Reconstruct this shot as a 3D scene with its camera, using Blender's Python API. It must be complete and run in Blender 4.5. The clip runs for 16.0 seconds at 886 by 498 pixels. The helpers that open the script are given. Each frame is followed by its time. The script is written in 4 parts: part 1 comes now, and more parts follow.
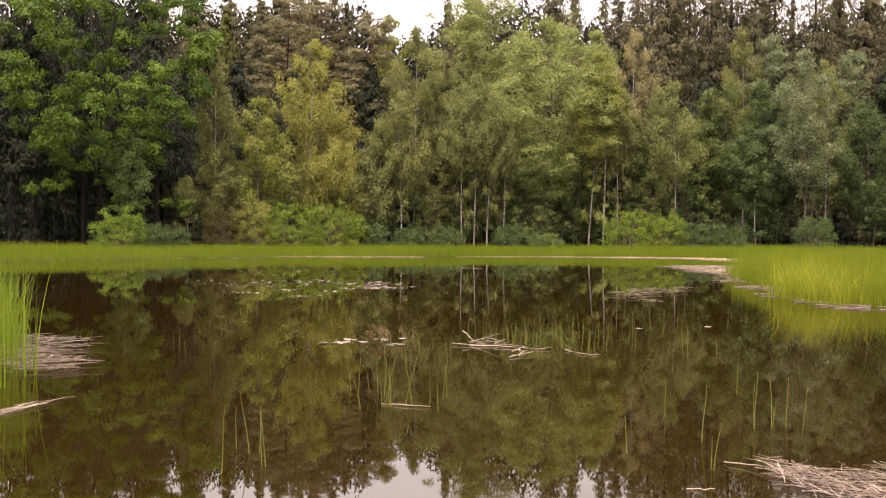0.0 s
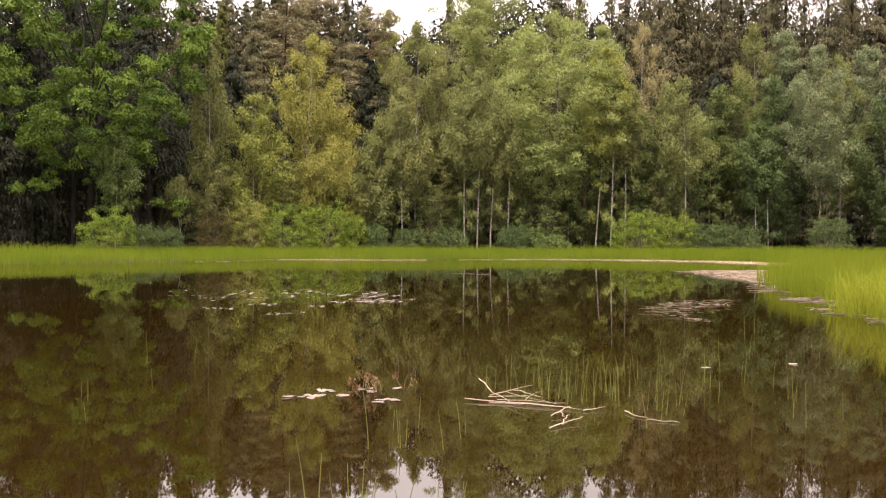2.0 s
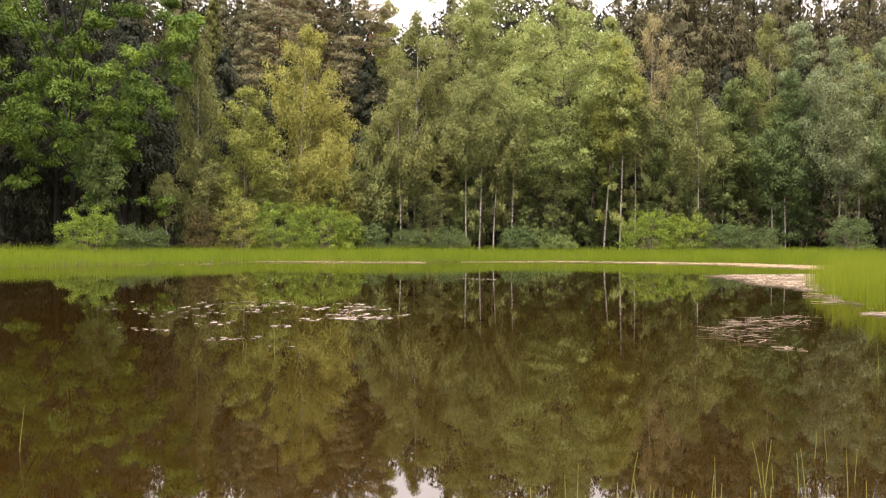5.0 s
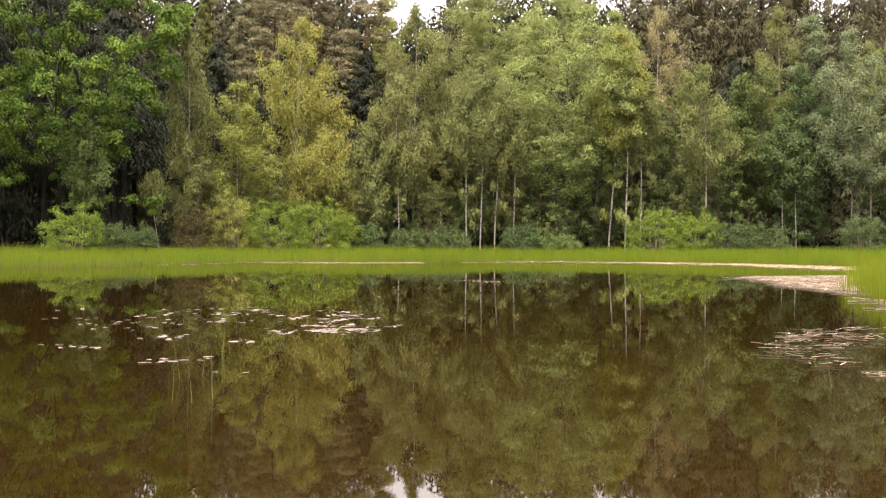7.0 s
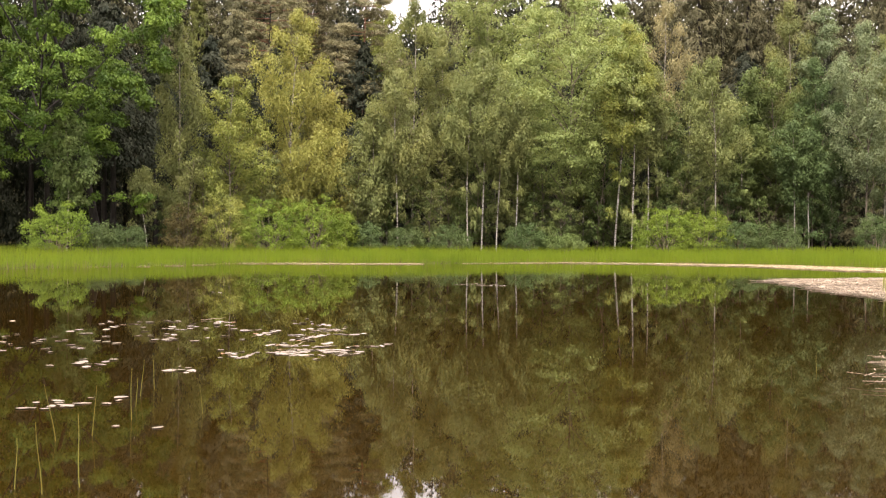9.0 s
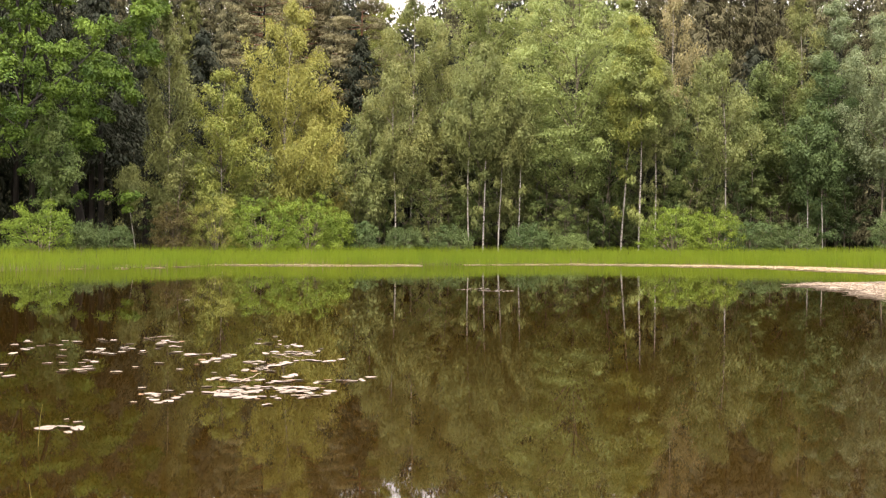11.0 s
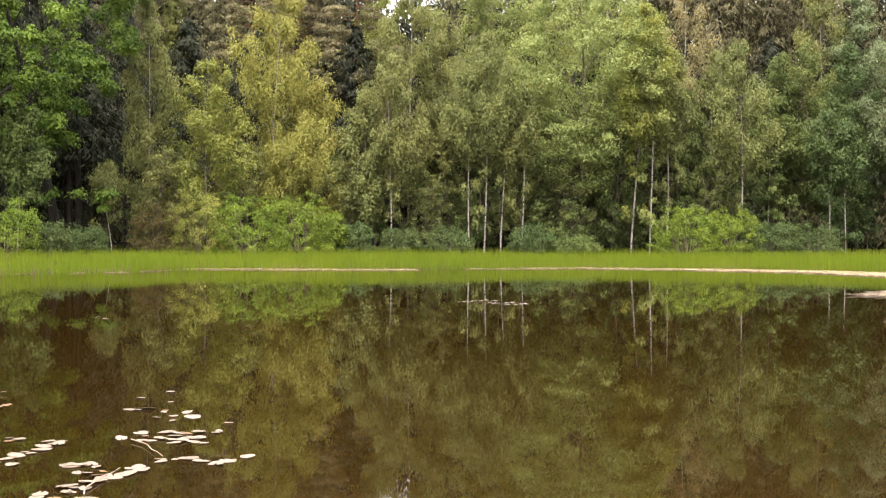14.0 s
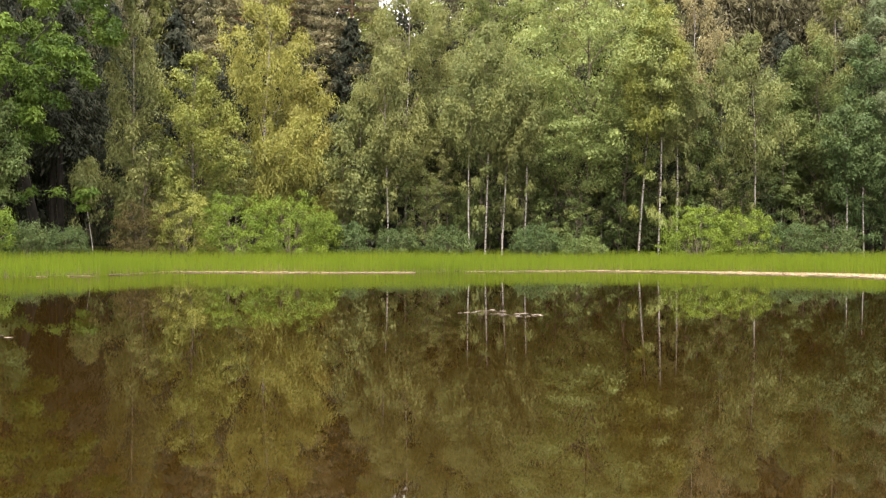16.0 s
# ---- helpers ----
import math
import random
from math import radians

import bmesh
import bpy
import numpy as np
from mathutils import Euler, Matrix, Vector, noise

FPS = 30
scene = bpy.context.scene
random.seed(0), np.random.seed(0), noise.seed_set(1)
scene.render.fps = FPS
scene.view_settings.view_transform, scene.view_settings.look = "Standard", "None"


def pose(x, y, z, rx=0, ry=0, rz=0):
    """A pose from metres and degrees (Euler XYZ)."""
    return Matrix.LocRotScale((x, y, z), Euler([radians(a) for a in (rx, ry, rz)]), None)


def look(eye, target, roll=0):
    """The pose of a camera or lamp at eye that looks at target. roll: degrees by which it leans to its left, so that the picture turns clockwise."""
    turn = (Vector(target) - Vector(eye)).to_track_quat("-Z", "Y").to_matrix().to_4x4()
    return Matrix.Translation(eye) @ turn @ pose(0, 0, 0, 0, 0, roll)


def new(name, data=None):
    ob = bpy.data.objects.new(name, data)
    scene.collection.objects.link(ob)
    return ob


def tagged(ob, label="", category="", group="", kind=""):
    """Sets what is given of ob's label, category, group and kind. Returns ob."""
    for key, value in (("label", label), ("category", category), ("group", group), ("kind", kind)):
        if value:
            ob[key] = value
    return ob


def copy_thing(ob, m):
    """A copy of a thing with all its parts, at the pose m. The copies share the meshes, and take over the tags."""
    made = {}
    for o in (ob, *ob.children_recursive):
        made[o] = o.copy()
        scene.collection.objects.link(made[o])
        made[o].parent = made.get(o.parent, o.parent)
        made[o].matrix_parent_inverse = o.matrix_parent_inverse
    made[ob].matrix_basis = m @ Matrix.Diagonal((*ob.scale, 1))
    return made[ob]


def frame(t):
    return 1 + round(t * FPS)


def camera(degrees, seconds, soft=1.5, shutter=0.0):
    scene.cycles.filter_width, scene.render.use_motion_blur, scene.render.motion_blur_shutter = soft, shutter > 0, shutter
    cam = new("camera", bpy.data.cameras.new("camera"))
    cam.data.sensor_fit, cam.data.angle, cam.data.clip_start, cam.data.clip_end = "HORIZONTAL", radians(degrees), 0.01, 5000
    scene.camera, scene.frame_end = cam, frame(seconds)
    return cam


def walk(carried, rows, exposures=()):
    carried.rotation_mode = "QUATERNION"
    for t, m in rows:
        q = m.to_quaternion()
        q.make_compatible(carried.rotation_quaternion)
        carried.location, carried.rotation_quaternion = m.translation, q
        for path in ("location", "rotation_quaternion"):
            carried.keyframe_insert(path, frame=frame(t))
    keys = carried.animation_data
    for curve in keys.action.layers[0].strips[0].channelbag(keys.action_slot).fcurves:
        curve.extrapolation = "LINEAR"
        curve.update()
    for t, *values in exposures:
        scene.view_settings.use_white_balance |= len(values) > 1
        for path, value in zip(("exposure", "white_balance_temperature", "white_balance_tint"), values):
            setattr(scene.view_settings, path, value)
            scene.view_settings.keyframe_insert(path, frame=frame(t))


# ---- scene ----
# camera and its flight over the pond: t, x, y, z, yaw, pitch
ROLL = 0.35
ROWS = [
    (0, 0.000, 0.000, 1.153, 0.006, -0.522),
    (0.5, -0.009, 0.806, 1.170, 0.017, -0.525),
    (1, -0.026, 1.665, 1.198, 0.035, -0.525),
    (1.5, -0.045, 2.602, 1.237, 0.057, -0.521),
    (2, -0.064, 3.534, 1.269, 0.075, -0.519),
    (2.5, -0.079, 4.415, 1.291, 0.091, -0.516),
    (3, -0.085, 5.253, 1.299, 0.104, -0.509),
    (3.5, -0.082, 6.053, 1.296, 0.111, -0.503),
    (4, -0.075, 6.835, 1.287, 0.113, -0.496),
    (6.5, -0.056, 10.751, 1.223, 0.106, -0.473),
    (7, -0.045, 11.495, 1.214, 0.105, -0.472),
    (7.5, -0.034, 12.254, 1.208, 0.108, -0.472),
    (8, -0.032, 13.062, 1.202, 0.113, -0.473),
    (8.5, -0.037, 13.887, 1.201, 0.118, -0.472),
    (9, -0.040, 14.712, 1.193, 0.121, -0.469),
    (11.5, -0.056, 18.863, 1.172, 0.105, -0.440),
    (12, -0.046, 19.714, 1.166, 0.103, -0.427),
    (12.5, -0.035, 20.568, 1.160, 0.102, -0.411),
    (13, -0.027, 21.448, 1.156, 0.101, -0.392),
    (13.5, -0.026, 22.347, 1.153, 0.096, -0.368),
    (14, -0.025, 23.271, 1.145, 0.086, -0.343),
    (14.5, -0.025, 24.202, 1.133, 0.077, -0.319),
    (15, -0.019, 25.130, 1.122, 0.067, -0.297),
    (15.5, -0.012, 26.064, 1.110, 0.058, -0.277),
    (16, -0.005, 27.000, 1.099, 0.053, -0.254),
]
cam = camera(41.1, 16.0, soft=1.22)
walk(cam, [(t, pose(x, y, z, 90 + pitch, 0, yaw) @ pose(0, 0, 0, 0, 0, ROLL)) for t, x, y, z, yaw, pitch in ROWS],
     exposures=[(0.0, 0.58, 7350, 24), (4.0, 0.8, 7150, 21), (9.0, 1.0, 6950, 18), (16.0, 1.1, 6800, 15.5)])

# ---- light: bright overcast sky with a broad weak sun ----
SUN_EL, SUN_AZ = 71.0, 195.0
world = bpy.data.worlds.new("overcast_sky")
scene.world = world
world.use_nodes = True
wn, wl = world.node_tree.nodes, world.node_tree.links
wn.clear()
w_out, w_bg = wn.new("ShaderNodeOutputWorld"), wn.new("ShaderNodeBackground")
w_sky = wn.new("ShaderNodeTexSky")
w_sky.sky_type, w_sky.sun_disc = "NISHITA", False
w_sky.sun_elevation, w_sky.sun_rotation = radians(SUN_EL), radians(SUN_AZ)
w_co, w_map, w_noise = wn.new("ShaderNodeTexCoord"), wn.new("ShaderNodeMapping"), wn.new("ShaderNodeTexNoise")
w_map.inputs["Scale"].default_value = (1, 1, 3)
w_noise.inputs["Scale"].default_value, w_noise.inputs["Detail"].default_value = 2.2, 5
w_ramp = wn.new("ShaderNodeValToRGB")
w_ramp.color_ramp.elements[0].position, w_ramp.color_ramp.elements[0].color = 0.25, (14.5, 14.2, 14.5, 1)
w_ramp.color_ramp.elements[1].position, w_ramp.color_ramp.elements[1].color = 0.75, (23, 22.3, 22.2, 1)
w_mix = wn.new("ShaderNodeMix")
w_mix.data_type = "RGBA"
w_mix.inputs[0].default_value = 0.86
wl.new(w_co.outputs["Generated"], w_map.inputs["Vector"])
wl.new(w_map.outputs["Vector"], w_noise.inputs["Vector"])
wl.new(w_noise.outputs["Fac"], w_ramp.inputs["Fac"])
wl.new(w_sky.outputs["Color"], w_mix.inputs[6])
wl.new(w_ramp.outputs["Color"], w_mix.inputs[7])
# an overcast sky is brighter overhead than at the horizon
w_sep, w_up, w_mul = wn.new("ShaderNodeSeparateXYZ"), wn.new("ShaderNodeMapRange"), wn.new("ShaderNodeVectorMath")
w_up.inputs["To Min"].default_value, w_up.inputs["To Max"].default_value = 0.7, 2.0
w_mul.operation = "SCALE"
wl.new(w_co.outputs["Generated"], w_sep.inputs[0])
wl.new(w_sep.outputs["Z"], w_up.inputs["Value"])
wl.new(w_mix.outputs[2], w_mul.inputs[0])
wl.new(w_up.outputs["Result"], w_mul.inputs["Scale"])
wl.new(w_mul.outputs["Vector"], w_bg.inputs["Color"])
w_bg.inputs["Strength"].default_value = 0.09
wl.new(w_bg.outputs["Background"], w_out.inputs["Surface"])

sun = new("sun", bpy.data.lights.new("sun", "SUN"))
sun.data.energy, sun.data.angle, sun.data.color = 4.9, radians(12), (1, 0.94, 0.84)
_a, _e = radians(SUN_AZ), radians(SUN_EL)
sun.matrix_world = look((math.sin(_a) * 50, math.cos(_a) * 50, 60), (math.sin(_a) * 50 - math.sin(_a) * math.cos(_e), math.cos(_a) * 50 - math.cos(_a) * math.cos(_e), 60 - math.sin(_e)))
scene.view_settings.exposure = 0.0


# ---- materials ----
def material(name, rough=0.8, spec=0.3):
    m = bpy.data.materials.new(name)
    m.use_nodes = True
    b = m.node_tree.nodes["Principled BSDF"]
    b.inputs["Roughness"].default_value = rough
    b.inputs["Specular IOR Level"].default_value = spec
    return m, m.node_tree.nodes, m.node_tree.links, b


def rgb_mix(n, l, fac, a, b, blend="MIX"):
    k = n.new("ShaderNodeMix")
    k.data_type, k.blend_type = "RGBA", blend
    for socket, value in ((k.inputs[0], fac), (k.inputs[6], a), (k.inputs[7], b)):
        if isinstance(value, bpy.types.NodeSocket):
            l.new(value, socket)
        elif isinstance(value, tuple):
            socket.default_value = (*value, 1)
        else:
            socket.default_value = value
    return k.outputs[2]


def noise_node(n, l, scale, detail=4, coord="Object", stretch=(1, 1, 1)):
    co, mp, k = n.new("ShaderNodeTexCoord"), n.new("ShaderNodeMapping"), n.new("ShaderNodeTexNoise")
    mp.inputs["Scale"].default_value = stretch
    k.inputs["Scale"].default_value, k.inputs["Detail"].default_value = scale, detail
    l.new(co.outputs[coord], mp.inputs["Vector"])
    l.new(mp.outputs["Vector"], k.inputs["Vector"])
    return k.outputs["Fac"]


def ranged(n, l, value, lo, hi, a=0.0, b=1.0):
    k = n.new("ShaderNodeMapRange")
    l.new(value, k.inputs["Value"])
    for key, v in (("From Min", a), ("From Max", b), ("To Min", lo), ("To Max", hi)):
        k.inputs[key].default_value = v
    return k.outputs["Result"]


def foliage(name, colour, tip, through_light=0.3, rough=0.55, spread=0.13, gloss=0.1):
    """Leaves: colour differs leaf by leaf, branch by branch and tree by tree; some light passes through."""
    m, n, l, b = material(name, rough, gloss)
    geo, info = n.new("ShaderNodeNewGeometry"), n.new("ShaderNodeObjectInfo")
    patch = noise_node(n, l, 0.7, 5)
    c = rgb_mix(n, l, ranged(n, l, patch, 0, 1, 0.35, 0.66), colour, tip)
    hsv = n.new("ShaderNodeHueSaturation")
    l.new(c, hsv.inputs["Color"])
    l.new(ranged(n, l, geo.outputs["Random Per Island"], 1 - spread, 1 + spread), hsv.inputs["Value"])
    l.new(ranged(n, l, info.outputs["Random"], 0.492, 0.508), hsv.inputs["Hue"])
    l.new(hsv.outputs["Color"], b.inputs["Base Color"])
    tr, mx = n.new("ShaderNodeBsdfTranslucent"), n.new("ShaderNodeMixShader")
    l.new(rgb_mix(n, l, 1.0, hsv.outputs["Color"], (1.25, 1.12, 0.9), "MULTIPLY"), tr.inputs["Color"])
    mx.inputs[0].default_value = through_light
    l.new(b.outputs[0], mx.inputs[1])
    l.new(tr.outputs[0], mx.inputs[2])
    l.new(mx.outputs[0], n["Material Output"].inputs["Surface"])
    return m


def bark(name, colour, dark, scale=6, stretch=(1, 1, 0.25), cut=(0.4, 0.6)):
    m, n, l, b = material(name, 0.85, 0.2)
    f = noise_node(n, l, scale, 5, "Object", stretch)
    fine = noise_node(n, l, scale * 6, 4)
    c = rgb_mix(n, l, ranged(n, l, f, 0, 1, *cut), dark, colour)
    c = rgb_mix(n, l, ranged(n, l, fine, 0.0, 0.35), c, dark)
    l.new(c, b.inputs["Base Color"])
    bump = n.new("ShaderNodeBump")
    bump.inputs["Strength"].default_value, bump.inputs["Distance"].default_value = 0.5, 0.02
    l.new(fine, bump.inputs["Height"])
    l.new(bump.outputs["Normal"], b.inputs["Normal"])
    return m


def dry(name, colour, dark, spread=0.3, rough=0.8):
    """Dead stalks and litter: differs stalk by stalk, with stains."""
    m, n, l, b = material(name, rough, 0.3)
    geo, info = n.new("ShaderNodeNewGeometry"), n.new("ShaderNodeObjectInfo")
    stain = noise_node(n, l, 9, 4)
    c = rgb_mix(n, l, ranged(n, l, stain, 0, 1, 0.3, 0.75), colour, dark)
    hsv = n.new("ShaderNodeHueSaturation")
    l.new(c, hsv.inputs["Color"])
    v = n.new("ShaderNodeMath")
    v.operation = "MULTIPLY"
    l.new(ranged(n, l, geo.outputs["Random Per Island"], 1 - spread, 1 + spread), v.inputs[0])
    l.new(ranged(n, l, info.outputs["Random"], 0.85, 1.15), v.inputs[1])
    l.new(v.outputs[0], hsv.inputs["Value"])
    l.new(hsv.outputs["Color"], b.inputs["Base Color"])
    return m


LEAF = {
    "gold": foliage("leaf_gold", (0.182, 0.189, 0.049), (0.225, 0.223, 0.0581)),
    "olive": foliage("leaf_olive", (0.106, 0.129, 0.0479), (0.157, 0.17, 0.057)),
    "mid": foliage("leaf_mid", (0.0678, 0.0996, 0.0317), (0.106, 0.136, 0.0412)),
    # darker copy of mid: shade at the wood's edge put into the leaves
    "deep": foliage("leaf_shaded", (0.0477, 0.0763, 0.0272), (0.0742, 0.106, 0.0364)),
    "bright": foliage("leaf_bright", (0.127, 0.157, 0.0381), (0.191, 0.204, 0.0491)),
    "light": foliage("leaf_light", (0.154, 0.197, 0.0661), (0.204, 0.24, 0.0798)),
    "grey": foliage("leaf_grey", (0.108, 0.142, 0.074), (0.15, 0.18, 0.09)),
    "thin": foliage("leaf_thin", (0.191, 0.182, 0.0872), (0.228, 0.207, 0.103)),
    "oak": foliage("leaf_oak", (0.036, 0.076, 0.0135), (0.098, 0.158, 0.023), 0.2, gloss=0.1),
    "shrub": foliage("leaf_shrub", (0.085, 0.135, 0.021), (0.135, 0.19, 0.027)),
    "rust": foliage("leaf_rust", (0.1, 0.088, 0.034), (0.125, 0.112, 0.042)),
    "spruce": foliage("needle_spruce", (0.066, 0.066, 0.035), (0.1, 0.094, 0.05), 0.15, 0.7, 0.16, 0.08),
    # spruce needles darkened: the shade of the wood's depth is in this colour
    "shaded_spruce": foliage("needle_shaded_spruce", (0.016, 0.021, 0.0134), (0.028, 0.031, 0.0183), 0.1, 0.7, 0.16, 0.08),
    "young_spruce": foliage("needle_young_spruce", (0.07, 0.08, 0.022), (0.105, 0.11, 0.03), 0.15, 0.7, 0.16, 0.08),
    "pine": foliage("needle_pine", (0.13, 0.122, 0.068), (0.18, 0.165, 0.092), 0.15, 0.7, 0.16, 0.08),
    "reed": foliage("reed_green", (0.098, 0.146, 0.012), (0.125, 0.168, 0.014), 0.5, 0.6, 0.13),
    "clump": foliage("clump_green", (0.1, 0.155, 0.016), (0.14, 0.19, 0.02), 0.4, 0.55, 0.3),
    "sedge": foliage("sedge_green", (0.14, 0.18, 0.017), (0.195, 0.215, 0.021), 0.4, 0.5, 0.3),
    "stem": foliage("stem_green", (0.115, 0.13, 0.035), (0.155, 0.16, 0.045), 0.2, 0.5, 0.3),
}
BIRCH_BARK = bark("birch_bark", (0.35, 0.32, 0.275), (0.05, 0.042, 0.036), 3.0, (1.5, 1.5, 5), (0.4, 0.5))
GREY_BARK = bark("grey_brown_bark", (0.2, 0.165, 0.12), (0.06, 0.05, 0.04))
# bark of trunks under the crowns, their shade put into the colour
SHADED_BARK = bark("shaded_bark", (0.024, 0.02, 0.016), (0.012, 0.01, 0.008))
PINE_BARK = bark("pine_bark", (0.24, 0.115, 0.07), (0.12, 0.06, 0.04))
STRAW = dry("dry_reed_straw", (0.37, 0.305, 0.19), (0.28, 0.22, 0.13))
PALE_STRAW = dry("bleached_reed_straw", (0.46, 0.385, 0.3), (0.28, 0.22, 0.155), 0.45)
DRIFT = dry("drift_stalk", (0.42, 0.345, 0.285), (0.25, 0.19, 0.14), 0.45)
STICK = dry("bleached_stick", (0.34, 0.285, 0.225), (0.2, 0.155, 0.11), 0.35)
BROWN_STALK = dry("brown_stalk", (0.17, 0.14, 0.06), (0.1, 0.07, 0.04))
PAD = dry("lily_pad_leaf", (0.165, 0.134, 0.1), (0.12, 0.09, 0.06), 0.25, 0.45)
PAD_RUST = dry("withered_pad_leaf", (0.14, 0.078, 0.028), (0.075, 0.042, 0.018), 0.3, 0.7)


def make_water():
    m, n, l, b = material("peat_water", 0.014, 0.2)
    b.inputs["IOR"].default_value = 1.333
    silt = noise_node(n, l, 0.12, 3)
    l.new(rgb_mix(n, l, silt, (0.0102, 0.0057, 0.0009), (0.0128, 0.0072, 0.0012)), b.inputs["Base Color"])
    h = n.new("ShaderNodeMath")
    h.operation = "ADD"
    l.new(noise_node(n, l, 1.3, 2), h.inputs[0])
    l.new(ranged(n, l, noise_node(n, l, 4, 1), 0, 0.04), h.inputs[1])
    bump = n.new("ShaderNodeBump")
    bump.inputs["Strength"].default_value, bump.inputs["Distance"].default_value = 0.3, 0.0009
    l.new(h.outputs[0], bump.inputs["Height"])
    l.new(bump.outputs["Normal"], b.inputs["Normal"])
    return m


def make_soil():
    m, n, l, b = material("bank_soil", 0.95, 0.0)
    c = rgb_mix(n, l, ranged(n, l, noise_node(n, l, 0.2, 5), 0, 1, 0.35, 0.65), (0.035, 0.04, 0.014), (0.06, 0.05, 0.026))
    l.new(rgb_mix(n, l, ranged(n, l, noise_node(n, l, 6, 5), 0, 0.6), c, (0.025, 0.02, 0.012)), b.inputs["Base Color"])
    bump = n.new("ShaderNodeBump")
    bump.inputs["Strength"].default_value, bump.inputs["Distance"].default_value = 0.6, 0.05
    l.new(noise_node(n, l, 3, 6), bump.inputs["Height"])
    l.new(bump.outputs["Normal"], b.inputs["Normal"])
    return m


WATER, SOIL = make_water(), make_soil()


# ---- mesh helpers ----
rng = np.random.default_rng(7)


def raw_mesh(name, verts, faces, mat, smooth=False):
    """A mesh from arrays; all faces have the same number of corners."""
    me = bpy.data.meshes.new(name)
    verts, faces = np.asarray(verts, np.float32), np.asarray(faces, np.int32)
    k = faces.shape[1]
    me.vertices.add(len(verts))
    me.vertices.foreach_set("co", verts.ravel())
    me.loops.add(faces.size)
    me.loops.foreach_set("vertex_index", faces.ravel())
    me.polygons.add(len(faces))
    me.polygons.foreach_set("loop_start", np.arange(len(faces), dtype=np.int32) * k)
    me.polygons.foreach_set("use_smooth", np.full(len(faces), smooth))
    me.update(calc_edges=True)
    me.materials.append(mat)
    return me


def part(name, me, parent, label=""):
    ob = new(name, me)
    ob.parent = parent
    return tagged(ob, label)


def unit(v):
    return v / (np.linalg.norm(v, axis=-1, keepdims=True) + 1e-9)


def tubes(lines, sides=6):
    """Tapered tubes along lines of (points, radii), as one set of vertices and four-cornered faces."""
    vs, fs, base = [], [], 0
    ang = np.arange(sides) * 2 * np.pi / sides
    for pts, rad in lines:
        pts, rad = np.asarray(pts, float), np.asarray(rad, float)
        k = len(pts)
        d = unit(np.gradient(pts, axis=0))
        ref = np.where(np.abs(d[:, 2:3]) > 0.8, [[1.0, 0, 0]], [[0, 0, 1.0]])
        u = unit(np.cross(d, ref))
        w = np.cross(d, u)
        ring = pts[:, None] + rad[:, None, None] * (np.cos(ang)[None, :, None] * u[:, None] + np.sin(ang)[None, :, None] * w[:, None])
        vs.append(ring.reshape(-1, 3))
        i, j = np.meshgrid(np.arange(k - 1), np.arange(sides), indexing="ij")
        a, b = base + i * sides + j, base + i * sides + (j + 1) % sides
        fs.append(np.stack([a, b, b + sides, a + sides], -1).reshape(-1, 4))
        base += k * sides
    return np.concatenate(vs), np.concatenate(fs)


def leaves(c, along, normal, length, width):
    """Folded four-cornered leaves at c."""
    along = unit(along)
    side = unit(np.cross(normal, along))
    nrm = np.cross(along, side)
    length, width = np.asarray(length)[:, None], np.asarray(width)[:, None]
    v = np.stack([c - along * length * 0.5, c + side * width * 0.5 + nrm * width * 0.12, c + along * length * 0.5, c - side * width * 0.5 + nrm * width * 0.12], 1)
    return v.reshape(-1, 3), np.arange(len(c) * 4).reshape(-1, 4)


def small_leaves(c, along, normal, length, width):
    """Three-cornered leaves, for foliage far off."""
    along = unit(along)
    side = unit(np.cross(normal, along))
    length, width = np.asarray(length)[:, None], np.asarray(width)[:, None]
    v = np.stack([c - along * length * 0.4 + side * width * 0.5, c - along * length * 0.4 - side * width * 0.5, c + along * length * 0.6], 1)
    return v.reshape(-1, 3), np.arange(len(c) * 3).reshape(-1, 3)


# ---- ground, water and shore ----
SHORE = np.array([(-60, -45), (-60, 30), (-34, 36), (-24, 45), (-19.5, 53.5), (-15, 60), (-12, 63.5), (-9.8, 70), (-4.5, 70.5), (1, 73), (6, 76.2), (10, 76.0), (14, 74.5), (17, 72.5),
                  (20, 66), (26, 62), (40, 55), (60, 40), (60, -45)], float)


def shore_distance(p):
    """Metres outside the shoreline (negative on the pond)."""
    p = np.asarray(p, float)
    a, b = SHORE, np.roll(SHORE, -1, 0)
    best, inside = np.full(len(p), 1e9), np.zeros(len(p), bool)
    for q, r in zip(a, b):
        e = r - q
        t = np.clip(((p - q) @ e) / (e @ e), 0, 1)
        best = np.minimum(best, np.linalg.norm(p - q - t[:, None] * e, axis=1))
        cross = (q[1] > p[:, 1]) != (r[1] > p[:, 1])
        xs = q[0] + (p[:, 1] - q[1]) / (r[1] - q[1] + 1e-12) * e[0]
        inside ^= cross & (p[:, 0] < xs)
    return np.where(inside, -best, best)


def ground_z(p):
    p = np.asarray(p, float)
    d = shore_distance(p)
    wave = 0.05 * np.sin(p[:, 0] * 0.37) * np.cos(p[:, 1] * 0.29)
    return np.where(d < 0, np.maximum(-0.9, d * 0.22), np.minimum(0.09, d * 0.05) + np.clip((d - 18) * 0.012, 0, 0.6) + wave * np.clip(d / 6, 0, 1)) - 0.02


